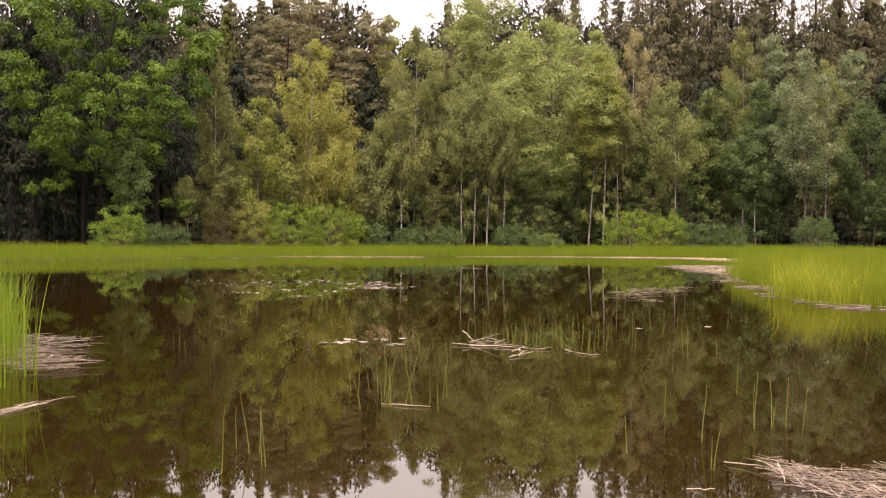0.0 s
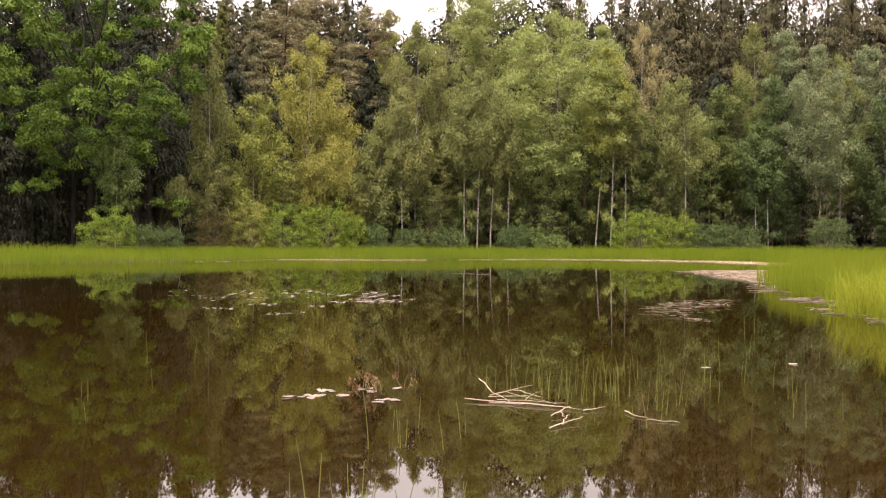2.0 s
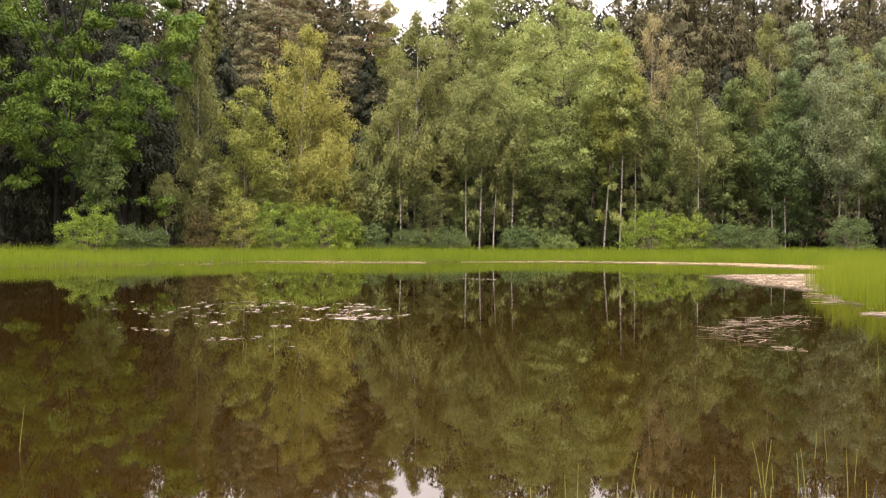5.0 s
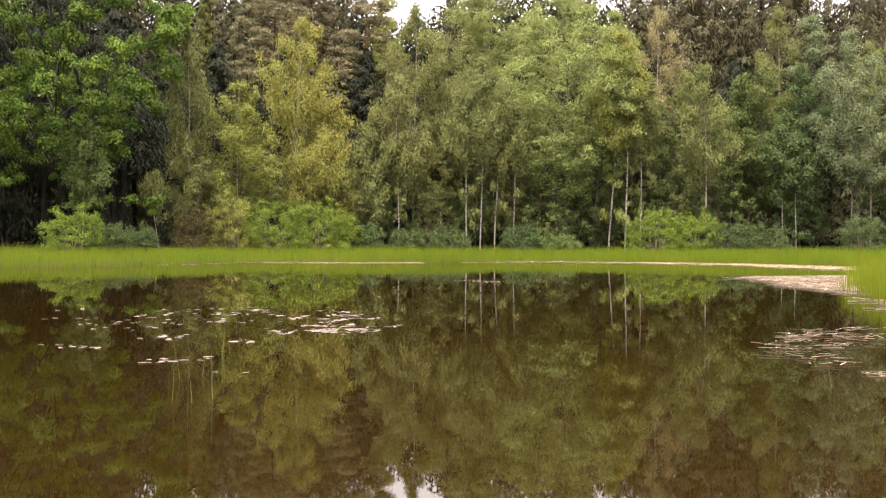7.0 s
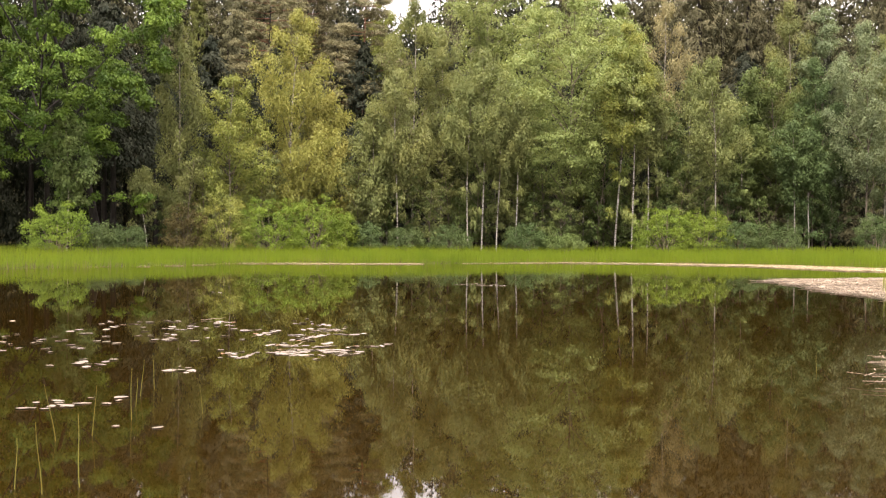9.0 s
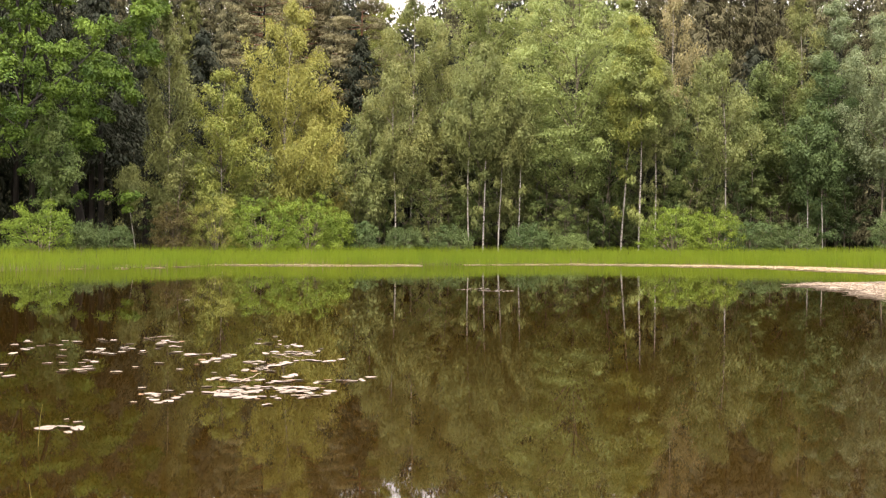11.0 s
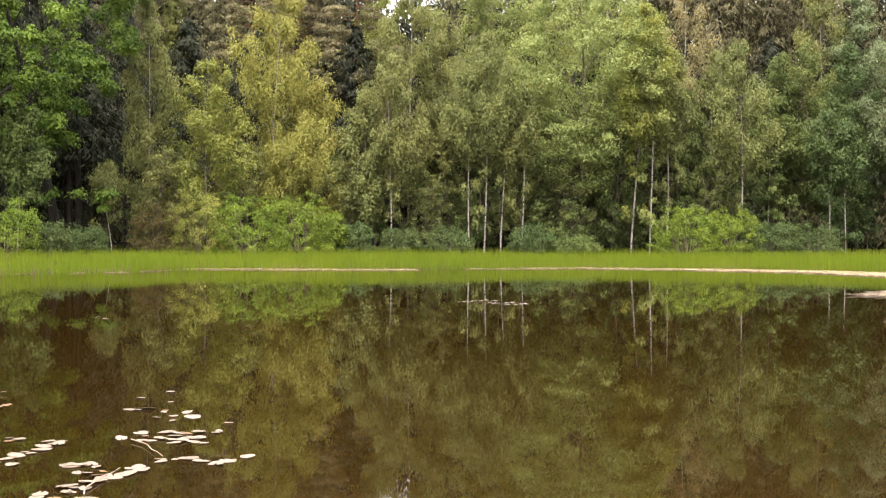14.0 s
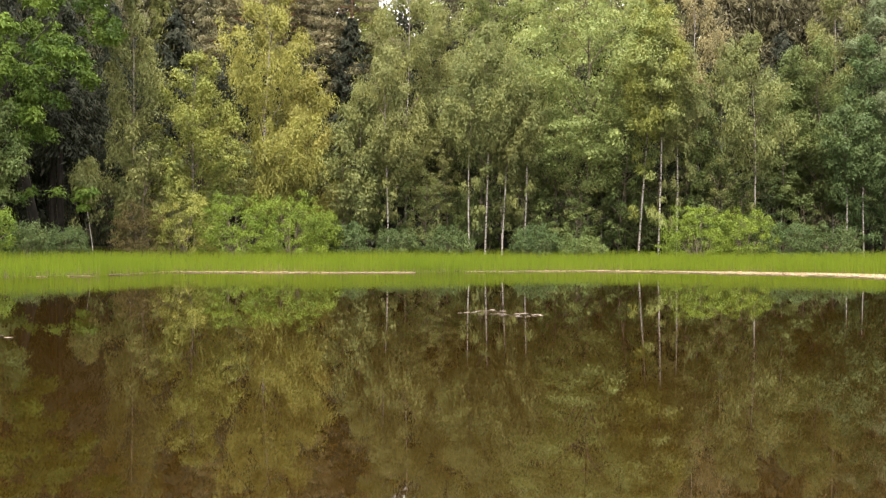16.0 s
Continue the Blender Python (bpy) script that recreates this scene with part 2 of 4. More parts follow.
def make_ground():
    far = np.array([90, 120, 170, 260, 420, 700, 1100, 1600.0])
    xs = np.concatenate([-far[::-1], np.arange(-66, 66.1, 1.5), far])
    ys = np.concatenate([-far[::-1], np.arange(-60, 150.1, 1.5), far[2:]])
    gx, gy = np.meshgrid(xs, ys)
    p = np.stack([gx.ravel(), gy.ravel()], 1)
    v = np.concatenate([p, ground_z(p)[:, None]], 1)
    i, j = np.meshgrid(np.arange(len(ys) - 1), np.arange(len(xs) - 1), indexing="ij")
    a = (i * len(xs) + j).ravel()
    g = new("ground", raw_mesh("ground", v, np.stack([a, a + 1, a + 1 + len(xs), a + len(xs)], 1), SOIL, True))
    tagged(g, "dark grassy soil of the pond bank and forest floor", "ground", kind="structure")
    k = 40
    gx, gy = np.meshgrid(np.linspace(-61, 61, k), np.linspace(-46, 80, k))
    i, j = np.meshgrid(np.arange(k - 1), np.arange(k - 1), indexing="ij")
    a = (i * k + j).ravel()
    w = new("water", raw_mesh("water", np.stack([gx.ravel(), gy.ravel(), 0 * gx.ravel()], 1), np.stack([a, a + 1, a + 1 + k, a + k], 1), WATER, True))
    tagged(w, "calm peat-brown pond water mirroring the forest", "water", kind="structure")


make_ground()


def blades(pos, height, width, bend, levels=3):
    """Upright tapering blades that bow to one side; levels of four-cornered faces."""
    n = len(pos)
    ang = rng.uniform(0, 2 * np.pi, n)
    turn = rng.uniform(0, 2 * np.pi, n)
    d = np.stack([np.cos(ang), np.sin(ang), 0 * ang], 1)
    s = np.stack([np.cos(turn), np.sin(turn), 0 * turn], 1)
    rows = []
    for k in range(levels + 1):
        f = k / levels
        c = pos + d * (bend * height * f**2)[:, None] + np.array([0, 0, 1.0]) * (height * f * (1 - 0.25 * np.minimum(bend, 1) * f))[:, None]
        w = (width * (1 - 0.85 * f**1.5) * 0.5)[:, None]
        rows += [c - s * w, c + s * w]
    v = np.stack(rows, 1)
    base = (np.arange(n) * 2 * (levels + 1))[:, None, None]
    q = np.array([[2 * k, 2 * k + 1, 2 * k + 3, 2 * k + 2] for k in range(levels)])[None]
    return v.reshape(-1, 3), (base + q).reshape(-1, 4)


def stuff(name, v, f, mat, label, category):
    return tagged(new(name, raw_mesh(name, v, f, mat)), label, category, kind="stuff")


def clumpy(p, scale, keep):
    """Thin points out in patches."""
    f = np.array([noise.noise((x * scale, y * scale, 3.3)) for x, y in p])
    return p[rng.random(len(p)) < np.clip(keep + f * 0.9, 0.05, 1)]


def scatter_bank(lo, hi, count, x0=-60, x1=62):
    p = np.stack([rng.uniform(x0, x1, count), rng.uniform(34, 112, count)], 1)
    d = shore_distance(p)
    return p[(d > lo) & (d < hi)]


def on_ground(p):
    return np.concatenate([p, ground_z(p)[:, None] - 0.03], 1)


def make_bank_reeds():
    # the front fringe, standing in the shallows, and the wide belt behind it
    p = clumpy(scatter_bank(-0.7, 3.5, 1150000), 0.35, 0.95)
    h = 0.65 + 0.0025 * p[:, 0] + 0.12 * np.array([noise.noise((x * 0.12, y * 0.12, 0.5)) for x, y in p]) + rng.normal(0, 0.07, len(p))
    v, f = blades(on_ground(p), np.clip(h, 0.35, 1.2), rng.uniform(0.009, 0.017, len(p)), np.abs(rng.normal(0.06, 0.08, len(p))), 2)
    stuff("bank_reeds", v, f, LEAF["reed"], "bright green reeds standing along the far shore", "reeds")
    p = scatter_bank(3.0, 34, 95000)
    h = 0.6 + 0.0025 * p[:, 0] + 0.14 * np.array([noise.noise((x * 0.1, y * 0.1, 0.5)) for x, y in p]) + rng.normal(0, 0.06, len(p))
    v, f = blades(on_ground(p), np.clip(h, 0.35, 1.2), rng.uniform(0.02, 0.04, len(p)), np.abs(rng.normal(0.1, 0.1, len(p))), 1)
    stuff("meadow_grass", v, f, LEAF["reed"], "tall green grass between the shore and the wood", "grass")
    p = clumpy(scatter_bank(-0.85, 0.2, 500000), 0.5, 0.6)
    v, f = blades(on_ground(p), rng.uniform(0.15, 0.5, len(p)), rng.uniform(0.012, 0.02, len(p)), np.abs(rng.normal(0.05, 0.1, len(p))), 1)
    stuff("dead_reed_stalks", v, f, BROWN_STALK, "brown dead reed stalks at the water's edge", "reeds")


make_bank_reeds()


def in_outline(p, outline):
    outline = np.asarray(outline, float)
    inside = np.zeros(len(p), bool)
    for q, r in zip(outline, np.roll(outline, -1, 0)):
        cross = (q[1] > p[:, 1]) != (r[1] > p[:, 1])
        inside ^= cross & (p[:, 0] < q[0] + (p[:, 1] - q[1]) / (r[1] - q[1] + 1e-12) * (r[0] - q[0]))
    return inside


def fill(outline, per_m2, ragged=0.25):
    o = np.asarray(outline, float)
    lo, hi = o.min(0), o.max(0)
    n = int(np.prod(hi - lo) * per_m2)
    p = lo + rng.random((n, 2)) * (hi - lo)
    q = p + np.array([[noise.noise((x * 1.7, y * 1.7, 1.0)), noise.noise((x * 1.7, y * 1.7, 9.0))] for x, y in p]) * ragged * 2
    return p[in_outline(q, o)]


SPIT = [(7.9, 19.6), (7.3, 20.6), (7.1, 22.4), (7.1, 24.4), (7.8, 28.2), (8.0, 32), (8.9, 37), (11.0, 44), (13.4, 50), (15.5, 55), (18, 62), (24, 66), (34, 62), (34, 19.6)]


def make_spit():
    p = clumpy(fill(SPIT, 96), 0.5, 0.85)
    p = p[(p[:, 0] < p[:, 1] * 0.38 + 6)]
    h = 0.72 + 0.12 * np.array([noise.noise((x * 0.3, y * 0.3, 0.5)) for x, y in p]) + rng.normal(0, 0.07, len(p)) - 0.1 * np.clip((30 - p[:, 1]) / 10, 0, 1)
    base = np.concatenate([p, np.full((len(p), 1), -0.06)], 1)
    v, f = blades(base, np.clip(h, 0.3, 1.1), rng.uniform(0.009, 0.017, len(p)), np.abs(rng.normal(0.1, 0.09, len(p))), 2)
    stuff("spit_reeds", v, f, LEAF["reed"], "dense green reeds growing out into the pond", "reeds")
    edge = [(7.1, 20.8), (6.65, 21.8), (6.55, 23.2), (6.8, 24.8), (7.3, 24.8), (7.4, 23.0), (7.7, 21.2), (7.4, 20.5)]
    p = clumpy(fill(edge, 520), 1.3, 0.35)
    v, f = blades(np.concatenate([p, np.full((len(p), 1), -0.04)], 1), rng.uniform(0.5, 1.1, len(p)), rng.uniform(0.007, 0.012, len(p)), np.abs(rng.normal(0.5, 0.28, len(p))), 4)
    stuff("sedge_tussock", v, f, LEAF["sedge"], "yellow-green arching sedge at the edge of the reeds", "sedge")
    clump = [(-3.3, 8.3), (-3.35, 9.2), (-3.7, 10.4), (-4.5, 12.6), (-5.2, 14), (-9, 14), (-9, 7.8), (-4, 7.8)]
    p = clumpy(fill(clump, 330, 0.15), 1.6, 0.7)
    v, f = blades(np.concatenate([p, np.full((len(p), 1), -0.05)], 1), np.clip(rng.normal(0.86, 0.13, len(p)), 0.4, 1.15), rng.uniform(0.006, 0.012, len(p)), np.abs(rng.normal(0.17, 0.12, len(p))), 4)
    stuff("reed_clump", v, f, LEAF["clump"], "dense clump of fresh green reeds standing in the water", "reeds")


make_spit()


def stalks(c, yaw, pitch, length, radius):
    """Thin three-sided lying stalks."""
    d = np.stack([np.cos(yaw) * np.cos(pitch), np.sin(yaw) * np.cos(pitch), np.sin(pitch)], 1)
    u = unit(np.cross(d, np.array([[0, 0, 1.0]])))
    w = np.cross(u, d)
    vs = []
    for end in (-0.5, 0.5):
        for k in range(3):
            a = 2 * np.pi * k / 3 + 0.5
            vs.append(c + d * (length * end)[:, None] + (u * np.cos(a) + w * np.sin(a)) * radius[:, None])
    v = np.stack(vs, 1)
    q = np.array([[0, 1, 4, 3], [1, 2, 5, 4], [2, 0, 3, 5]])[None]
    return v.reshape(-1, 3), ((np.arange(len(c)) * 6)[:, None, None] + q).reshape(-1, 4)


def litter(name, p, label, mat, length=(0.15, 0.6), radius=(0.005, 0.01), heading=0.0, spread=0.5, lift=0.02):
    n = len(p)
    c = np.concatenate([p, rng.uniform(0.0, lift, (n, 1))], 1)
    v, f = stalks(c, rng.normal(heading, spread, n), rng.normal(0, 0.03, n), rng.uniform(*length, n) * rng.uniform(0.4, 1.0, n), rng.uniform(*radius, n))
    stuff(name, v, f, mat, label, "litter")


def make_litter():
    for x0, y0, x1, y1 in [(-14.0, 61.9, -13.6, 62.0), (-12.5, 62.95, -12.2, 63.05), (-11.65, 63.9, -11.25, 64.7), (-10.9, 65.7, -10.55, 66.7), (-10.6, 67.4, -10.2, 69.4)]:
        litter("shore_litter", fill([(x0, y0 - 0.25), (x1, y1 - 0.25), (x1, y1 + 0.1), (x0, y0 + 0.1)], 220, 0.05), "small drift of dead reed litter at the waterline", STRAW, radius=(0.006, 0.014), lift=0.03)
    litter("shore_litter", clumpy(fill([(-10.2, 69.3), (-5, 69.7), (-1.2, 70.6), (-1.3, 71.6), (-5, 70.9), (-10.4, 70.3)], 200, 0.1), 0.6, 0.8), "pale strip of dead reed litter along the waterline", STRAW, radius=(0.01, 0.02), lift=0.03)
    litter("shore_litter", clumpy(fill([(0.9, 72.6), (5.8, 75.2), (10, 73.4), (14, 69.8), (16, 63), (18, 60), (21, 66), (17, 73.3), (14, 75), (10, 76.5), (6, 76.7), (1, 73.5)], 130, 0.2), 0.5, 0.8),
           "wide pale strip of dead reed litter along the waterline", STRAW, radius=(0.01, 0.02), lift=0.03)
    litter("floating_litter", clumpy(fill([(9.4, 49.0), (9.9, 46.2), (9.2, 43.2), (9.3, 41), (9.1, 38.2), (10, 41.5), (11.4, 44.5), (14, 50), (15, 53.5), (11.4, 51.8), (9.8, 50.6)], 420, 0.4), 0.8, 0.55),
           "floating mat of bleached dead reeds beside the reed bed", PALE_STRAW, length=(0.2, 1.1), radius=(0.004, 0.01), spread=0.9, lift=0.03)
    litter("floating_litter", clumpy(fill([(6.8, 19.5), (6.5, 21.5), (6.6, 24.6), (7.5, 28.4), (7.9, 33), (8.7, 37), (8.9, 36), (8.2, 32), (8.0, 28), (7.0, 24.6), (7.0, 21.8), (8.4, 19.8), (9.5, 19.3), (9.5, 18.9)], 110, 0.3), 1.6, 0.1),
           "drift of bleached dead stalks along the reed edge", PALE_STRAW, lift=0.03)
    litter("floating_litter", clumpy(fill([(3.45, 24.5), (4.6, 27.3), (6.0, 27.9), (5.6, 26.7), (4.3, 24.4), (3.6, 22.9)], 105, 0.5), 1.6, 0.35), "loose raft of floating bleached reed stalks", PALE_STRAW, (0.08, 0.5), (0.002, 0.0044), 0.5, 1.3, 0.07)
    litter("floating_litter", fill([(3.75, 22.7), (4.15, 22.5), (4.0, 21.8), (3.8, 22.1)], 60, 0.1), "few floating bleached reed stalks", PALE_STRAW, (0.1, 0.45), (0.002, 0.005), -0.3, 0.6)
    litter("floating_litter", fill([(-4.7, 13.2), (-4.2, 13.2), (-3.5, 11.4), (-3.2, 10.2), (-3.5, 9.8), (-3.9, 10.6), (-4.5, 12.2)], 150, 0.35), "raft of dead reed stalks against the green reeds", DRIFT, (0.1, 0.75), (0.001, 0.0032), 0.5, 0.9, 0.08)
    litter("floating_litter", fill([(-3.02, 7.2), (-2.86, 7.2), (-2.7, 8.2), (-2.75, 8.25)], 220, 0.03), "thin bundle of drifting dead stalks", DRIFT, (0.25, 0.9), (0.001, 0.0028), 1.38, 0.14, 0.02)
    litter("floating_litter", fill([(1.62, 6.0), (1.8, 5.95), (1.95, 5.75), (2.3, 6.0), (2.6, 5.6), (2.2, 4.9), (1.66, 4.9), (1.62, 5.4)], 900, 0.3), "tangled raft of bleached dead reed stalks", DRIFT, (0.06, 0.45), (0.0006, 0.0018), 2.2, 0.6, 0.05)


make_litter()


# ---- trees ----
trng = np.random.default_rng(21)


def each_tube(name, lines, sides, mat, root):
    """Every limb or stem as a part of its own."""
    for line in lines:
        v, f = tubes([line], sides)
        part(name, raw_mesh(name, v, f, mat, True), root)


def tree_root(name, x, y, label, group, category="tree"):
    z = float(ground_z([(x, y)])[0])
    root = new(name)
    root.location = (x, y, z)
    root.empty_display_size = 0.5
    return tagged(root, label, category, group)


# crown radius against relative height in the crown, by habit
HABITS = {
    "birch": ((0, 0.2, 0.45, 0.7, 0.88, 1), (0.55, 0.85, 1.0, 0.78, 0.45, 0.1)),
    "slim": ((0, 0.3, 0.6, 0.85, 1), (0.5, 0.95, 1.0, 0.6, 0.12)),
    "round": ((0, 0.2, 0.5, 0.8, 0.93, 1), (0.5, 0.85, 1.0, 0.8, 0.5, 0.15)),
}


def trunk_line(h, lean, r0, wobble=0.25, top=0.97, k=9):
    f = np.linspace(0, 1, k)
    ph = trng.uniform(0, 6.28, 2)
    x = lean * f**1.3 + wobble * np.sin(f * 4 + ph[0]) * f
    y = wobble * np.sin(f * 3.3 + ph[1]) * f
    return np.stack([x, y, -0.25 + (h * top + 0.25) * f], 1), r0 * (1 - 0.9 * f**1.1) + 0.01


def clump_leaves(c, rh, rv, per, size, hang=0.3, jitter=0.25, slender=0.6, shape=small_leaves):
    """Leafy clumps: each is a ragged dome of leaves that face outwards and up, and hang at the rim."""
    c, rh, rv = np.asarray(c), np.asarray(rh), np.asarray(rv)
    k = np.repeat(np.arange(len(c)), per)
    n = len(k)
    d = unit(trng.normal(0, 1, (n, 3)))
    low = trng.random(n) < 0.3
    d[:, 2] = np.where(low, d[:, 2] * 0.6, np.abs(d[:, 2]))
    d = unit(d)
    az = np.arctan2(d[:, 1], d[:, 0])
    ph = trng.uniform(0, 6.28, (len(c), 2))[k]
    ragged = 1 + 0.22 * np.sin(3 * az + ph[:, 0]) + 0.16 * np.sin(5 * az + ph[:, 1])
    rad = trng.uniform(0.5, 1.1, n) * ragged
    flat = np.hypot(d[:, 0], d[:, 1])
    p = c[k] + d * rad[:, None] * np.stack([rh[k], rh[k], rv[k]], 1)
    p[:, 2] -= hang * rh[k] * flat**2 * np.abs(trng.normal(0.7, 0.6, n))
    nrm = unit(d * 0.8 + [0, 0, 0.42] + trng.normal(0, jitter, (n, 3)))
    along = d * [0.7, 0.7, 0] + trng.normal(0, 0.45, (n, 3)) + [0, 0, -0.35 - hang]
    return shape(p, along, nrm, trng.uniform(0.7, 1.3, n) * size, trng.uniform(0.7, 1.25, n) * size * slender)


def crown_clumps(h, base, r, habit, trunk, density, rise, clump, flat):
    """Limbs that climb from the trunk and arch outwards, and the clumps of leaves that they carry."""
    limbs, c, rh, rv = [], [], [], []
    tp = trunk[0]
    us, ws = HABITS[habit]

    def axis(z):
        return np.array([np.interp(z, tp[:, 2], tp[:, 0]), np.interp(z, tp[:, 2], tp[:, 1]), z])

    lump = trng.uniform(0.7, 1.2, (4, 6))
    n_limb = int(10 + 1.25 * (h - base))
    for i in range(n_limb):
        u = (i + trng.random()) / n_limb
        az = i * 2.4 + trng.normal(0, 0.35)
        rr = r * float(np.interp(u, us, ws)) * trng.uniform(0.75, 1.12) * lump[int(u * 3.99), int(az / 6.2832 * 6) % 6]
        z_end = base + (h - base) * u
        z0 = max(base * 0.7, z_end - rr * rise * trng.uniform(0.8, 1.2))
        s, e = axis(min(z0, h * 0.95)), axis(min(z_end, h * 0.98))
        e = e + np.array([np.cos(az) * rr, np.sin(az) * rr, 0])
        q = s + (e - s) * np.linspace(0, 1, 5)[:, None]
        q[:, 2] += 0.16 * rr * np.sin(np.linspace(0, np.pi, 5)) * rise
        limbs.append((q, np.linspace(0.012 + 0.011 * rr, 0.006, 5)))
        side = np.array([-np.sin(az), np.cos(az), 0])
        for _ in range(max(2, int(density * (1.2 + 2.1 * rr)))):
            f = trng.uniform(0.12, 1.04) ** 0.62
            j = min(int(f * 4), 3)
            at = q[j] + (q[j + 1] - q[j]) * (f * 4 - j)
            c.append(at + side * trng.normal(0, 0.24 * rr * f) + [0, 0, trng.normal(0.0, 0.12 * rr + 0.08)])
            w = clump * trng.uniform(0.65, 1.3) * (0.72 + 0.28 * min(1, rr / 2.2))
            rh.append(w)
            rv.append(w * flat * trng.uniform(0.75, 1.25))
    # short leafy twigs along the lower stem
    for _ in range(int(1.3 * base)):
        z, az, w = base * trng.uniform(0.25, 1.0), trng.uniform(0, 6.28), trng.uniform(0.4, 1.1)
        s = axis(z)
        e = s + np.array([np.cos(az) * w, np.sin(az) * w, 0.25 * w])
        limbs.append((np.stack([s, (s + e) / 2 + [0, 0, 0.06], e]), np.array([0.012, 0.009, 0.005])))
        for f in (0.65, 1.0):
            c.append(s + (e - s) * f + trng.normal(0, 0.12, 3))
            rh.append(clump * trng.uniform(0.4, 0.75))
            rv.append(clump * trng.uniform(0.3, 0.5))
    for i in range(4):
        c.append(axis(h * 0.97) + trng.normal(0, 0.16, 3) + [0, 0, -0.3 * i])
        rh.append(clump * 0.5)
        rv.append(clump * 0.6)
    return limbs, np.array(c), np.array(rh), np.array(rv)


def broadleaf(name, x, y, h, r, base, lean, tone, habit="birch", bark_mat=None, density=1.0, clump=0.6, flat=0.7, rise=1.0, hang=0.5, per=66, size=0.165, trunk_r=None, label="", group="trees at the edge of the wood"):
    root = tree_root(name, x, y, label, group)
    line = trunk_line(h, lean, trunk_r or 0.016 + h * 0.0027)
    v, f = tubes([line], 8)
    part("trunk", raw_mesh("trunk", v, f, bark_mat or BIRCH_BARK, True), root)
    limbs, c, rh, rv = crown_clumps(h, base, r, habit, line, density, rise, clump, flat)
    each_tube("limb", limbs, 4, GREY_BARK, root)
    v, f = clump_leaves(c, rh, rv, per, size, hang)
    part("crown", raw_mesh("crown", v, f, LEAF[tone]), root)
    return root


# x, y, height, crown radius, foot of the crown, lean
BIRCHES = {
    "gold": [(-12.13, 106, 18.6, 4.5, 3.2, 0.3), (-9.42, 108, 12.3, 2.9, 2.2, 0.0)],
    "mid": [(17.92, 111, 12.5, 1.5, 4.4, 0.0), (23.87, 111, 11.5, 1.5, 3.9, 0.3), (24.94, 114, 15.0, 2.6, 4.2, 0.0), (27.08, 112, 15.9, 2.9, 3.7, 0.0), (-24.2, 90, 9.2, 1.5, 3.6, 0.2), (1.2, 118, 13.0, 2.5, 2.6, 0.0), (6.6, 119, 14.0, 2.6, 2.6, 0.0), (13.0, 118, 14.0, 2.6, 2.4, 0.0), (19.4, 119, 14.5, 2.6, 2.6, 0.0)],
    "deep": [(26.7, 105.5, 10.2, 1.4, 5.2, 0.0), (27.8, 105.3, 9.4, 1.2, 5.0, 0.2), (29.48, 110, 15.7, 2.7, 2.8, 0.0), (39.58, 110, 13.7, 3.5, 2.6, 0.0), (44.06, 113, 19.9, 3.9, 2.7, 0.0), (48.39, 113, 17.7, 3.9, 2.7, 0.0), (33.0, 118, 13.0, 2.6, 2.6, 0.0)],
    "olive": [(3.9, 106.4, 11.6, 1.3, 6.2, 0.1), (5.35, 106.8, 12, 1.3, 6.6, 0.2), (11.18, 111, 13, 1.5, 4.8, 0.0), (-5.86, 106, 11.5, 2.2, 2.6, 0.0), (-20.79, 97, 5.8, 0.85, 3.9, -0.4), (-2.75, 112, 20.9, 3.3, 4.9, 0.3), (-3.75, 105.5, 14, 2.0, 5.6, 0.0),
              (-0.51, 115, 18.6, 3.0, 6.2, 0.0), (2.75, 106.5, 15.8, 2.6, 7.6, 0.15), (1.68, 106.3, 13, 1.6, 7.4, 0.0), (4.36, 116, 12.6, 1.8, 6.3, 0.0), (15.6, 106.6, 14.9, 1.8, 7.8, 0.5), (20.65, 115, 16.2, 2.4, 5.0, 0.0), (20.9, 106.6, 15.1, 2.6, 6.6, 0.0),
              (29.26, 116, 21.5, 2.7, 5.1, 0.0), (37.15, 115, 18.6, 2.9, 5.1, 0.0), (-19.71, 101, 17.0, 1.9, 2.6, 0.4)],
    "bright": [(13.1, 106.8, 17.9, 2.8, 8.6, 1.5), (-5.48, 124, 24.3, 2.7, 9.0, 0.0), (-16.1, 103, 13.2, 3.3, 1.9, 0.0)],
    "light": [(7.65, 118, 20.9, 3.6, 6.5, 0.0), (14.35, 106.2, 16.1, 2.0, 8.8, 0.1)],
    "thin": [(17.56, 112, 21.1, 2.0, 7.6, 0.3)],
    "grey": [(32.5, 106.5, 18.1, 3.2, 6.4, 0.0), (40.2, 117, 19.8, 3.6, 4.8, 0.0)],
}
BIRCH_WORDS = {"deep": "leafy birch at the wood's edge, its shade put into the leaf colour", "gold": "birch with yellowing drooping leaves and white trunk", "mid": "leafy green birch with pale trunk at the wood's edge", "olive": "slender white-trunked birch with olive-green leaves",
               "light": "light green birch with pale trunk", "bright": "birch with bright yellow-green leaves", "thin": "thin-leaved birch rising above the others", "grey": "grey-green leafy tree with pale trunk"}
for tone, rows in BIRCHES.items():
    for x, y, h, r, base, lean in rows:
        weeping = tone in ("gold", "olive", "thin")
        broadleaf("birch_tree", x, y, h, r, base, lean + trng.normal(0, 0.2), tone, "slim" if r < 2.3 else "birch", GREY_BARK if tone == "grey" or tone in ("mid", "deep") and r > 2 else BIRCH_BARK,
                  {"thin": 1.5, "gold": 3.2}.get(tone, 2.7), 0.56 if weeping else 0.64, 0.85 if weeping else 0.6, 1.1, 0.95 if weeping else 0.45, label=BIRCH_WORDS[tone], group="birches at the edge of the wood")
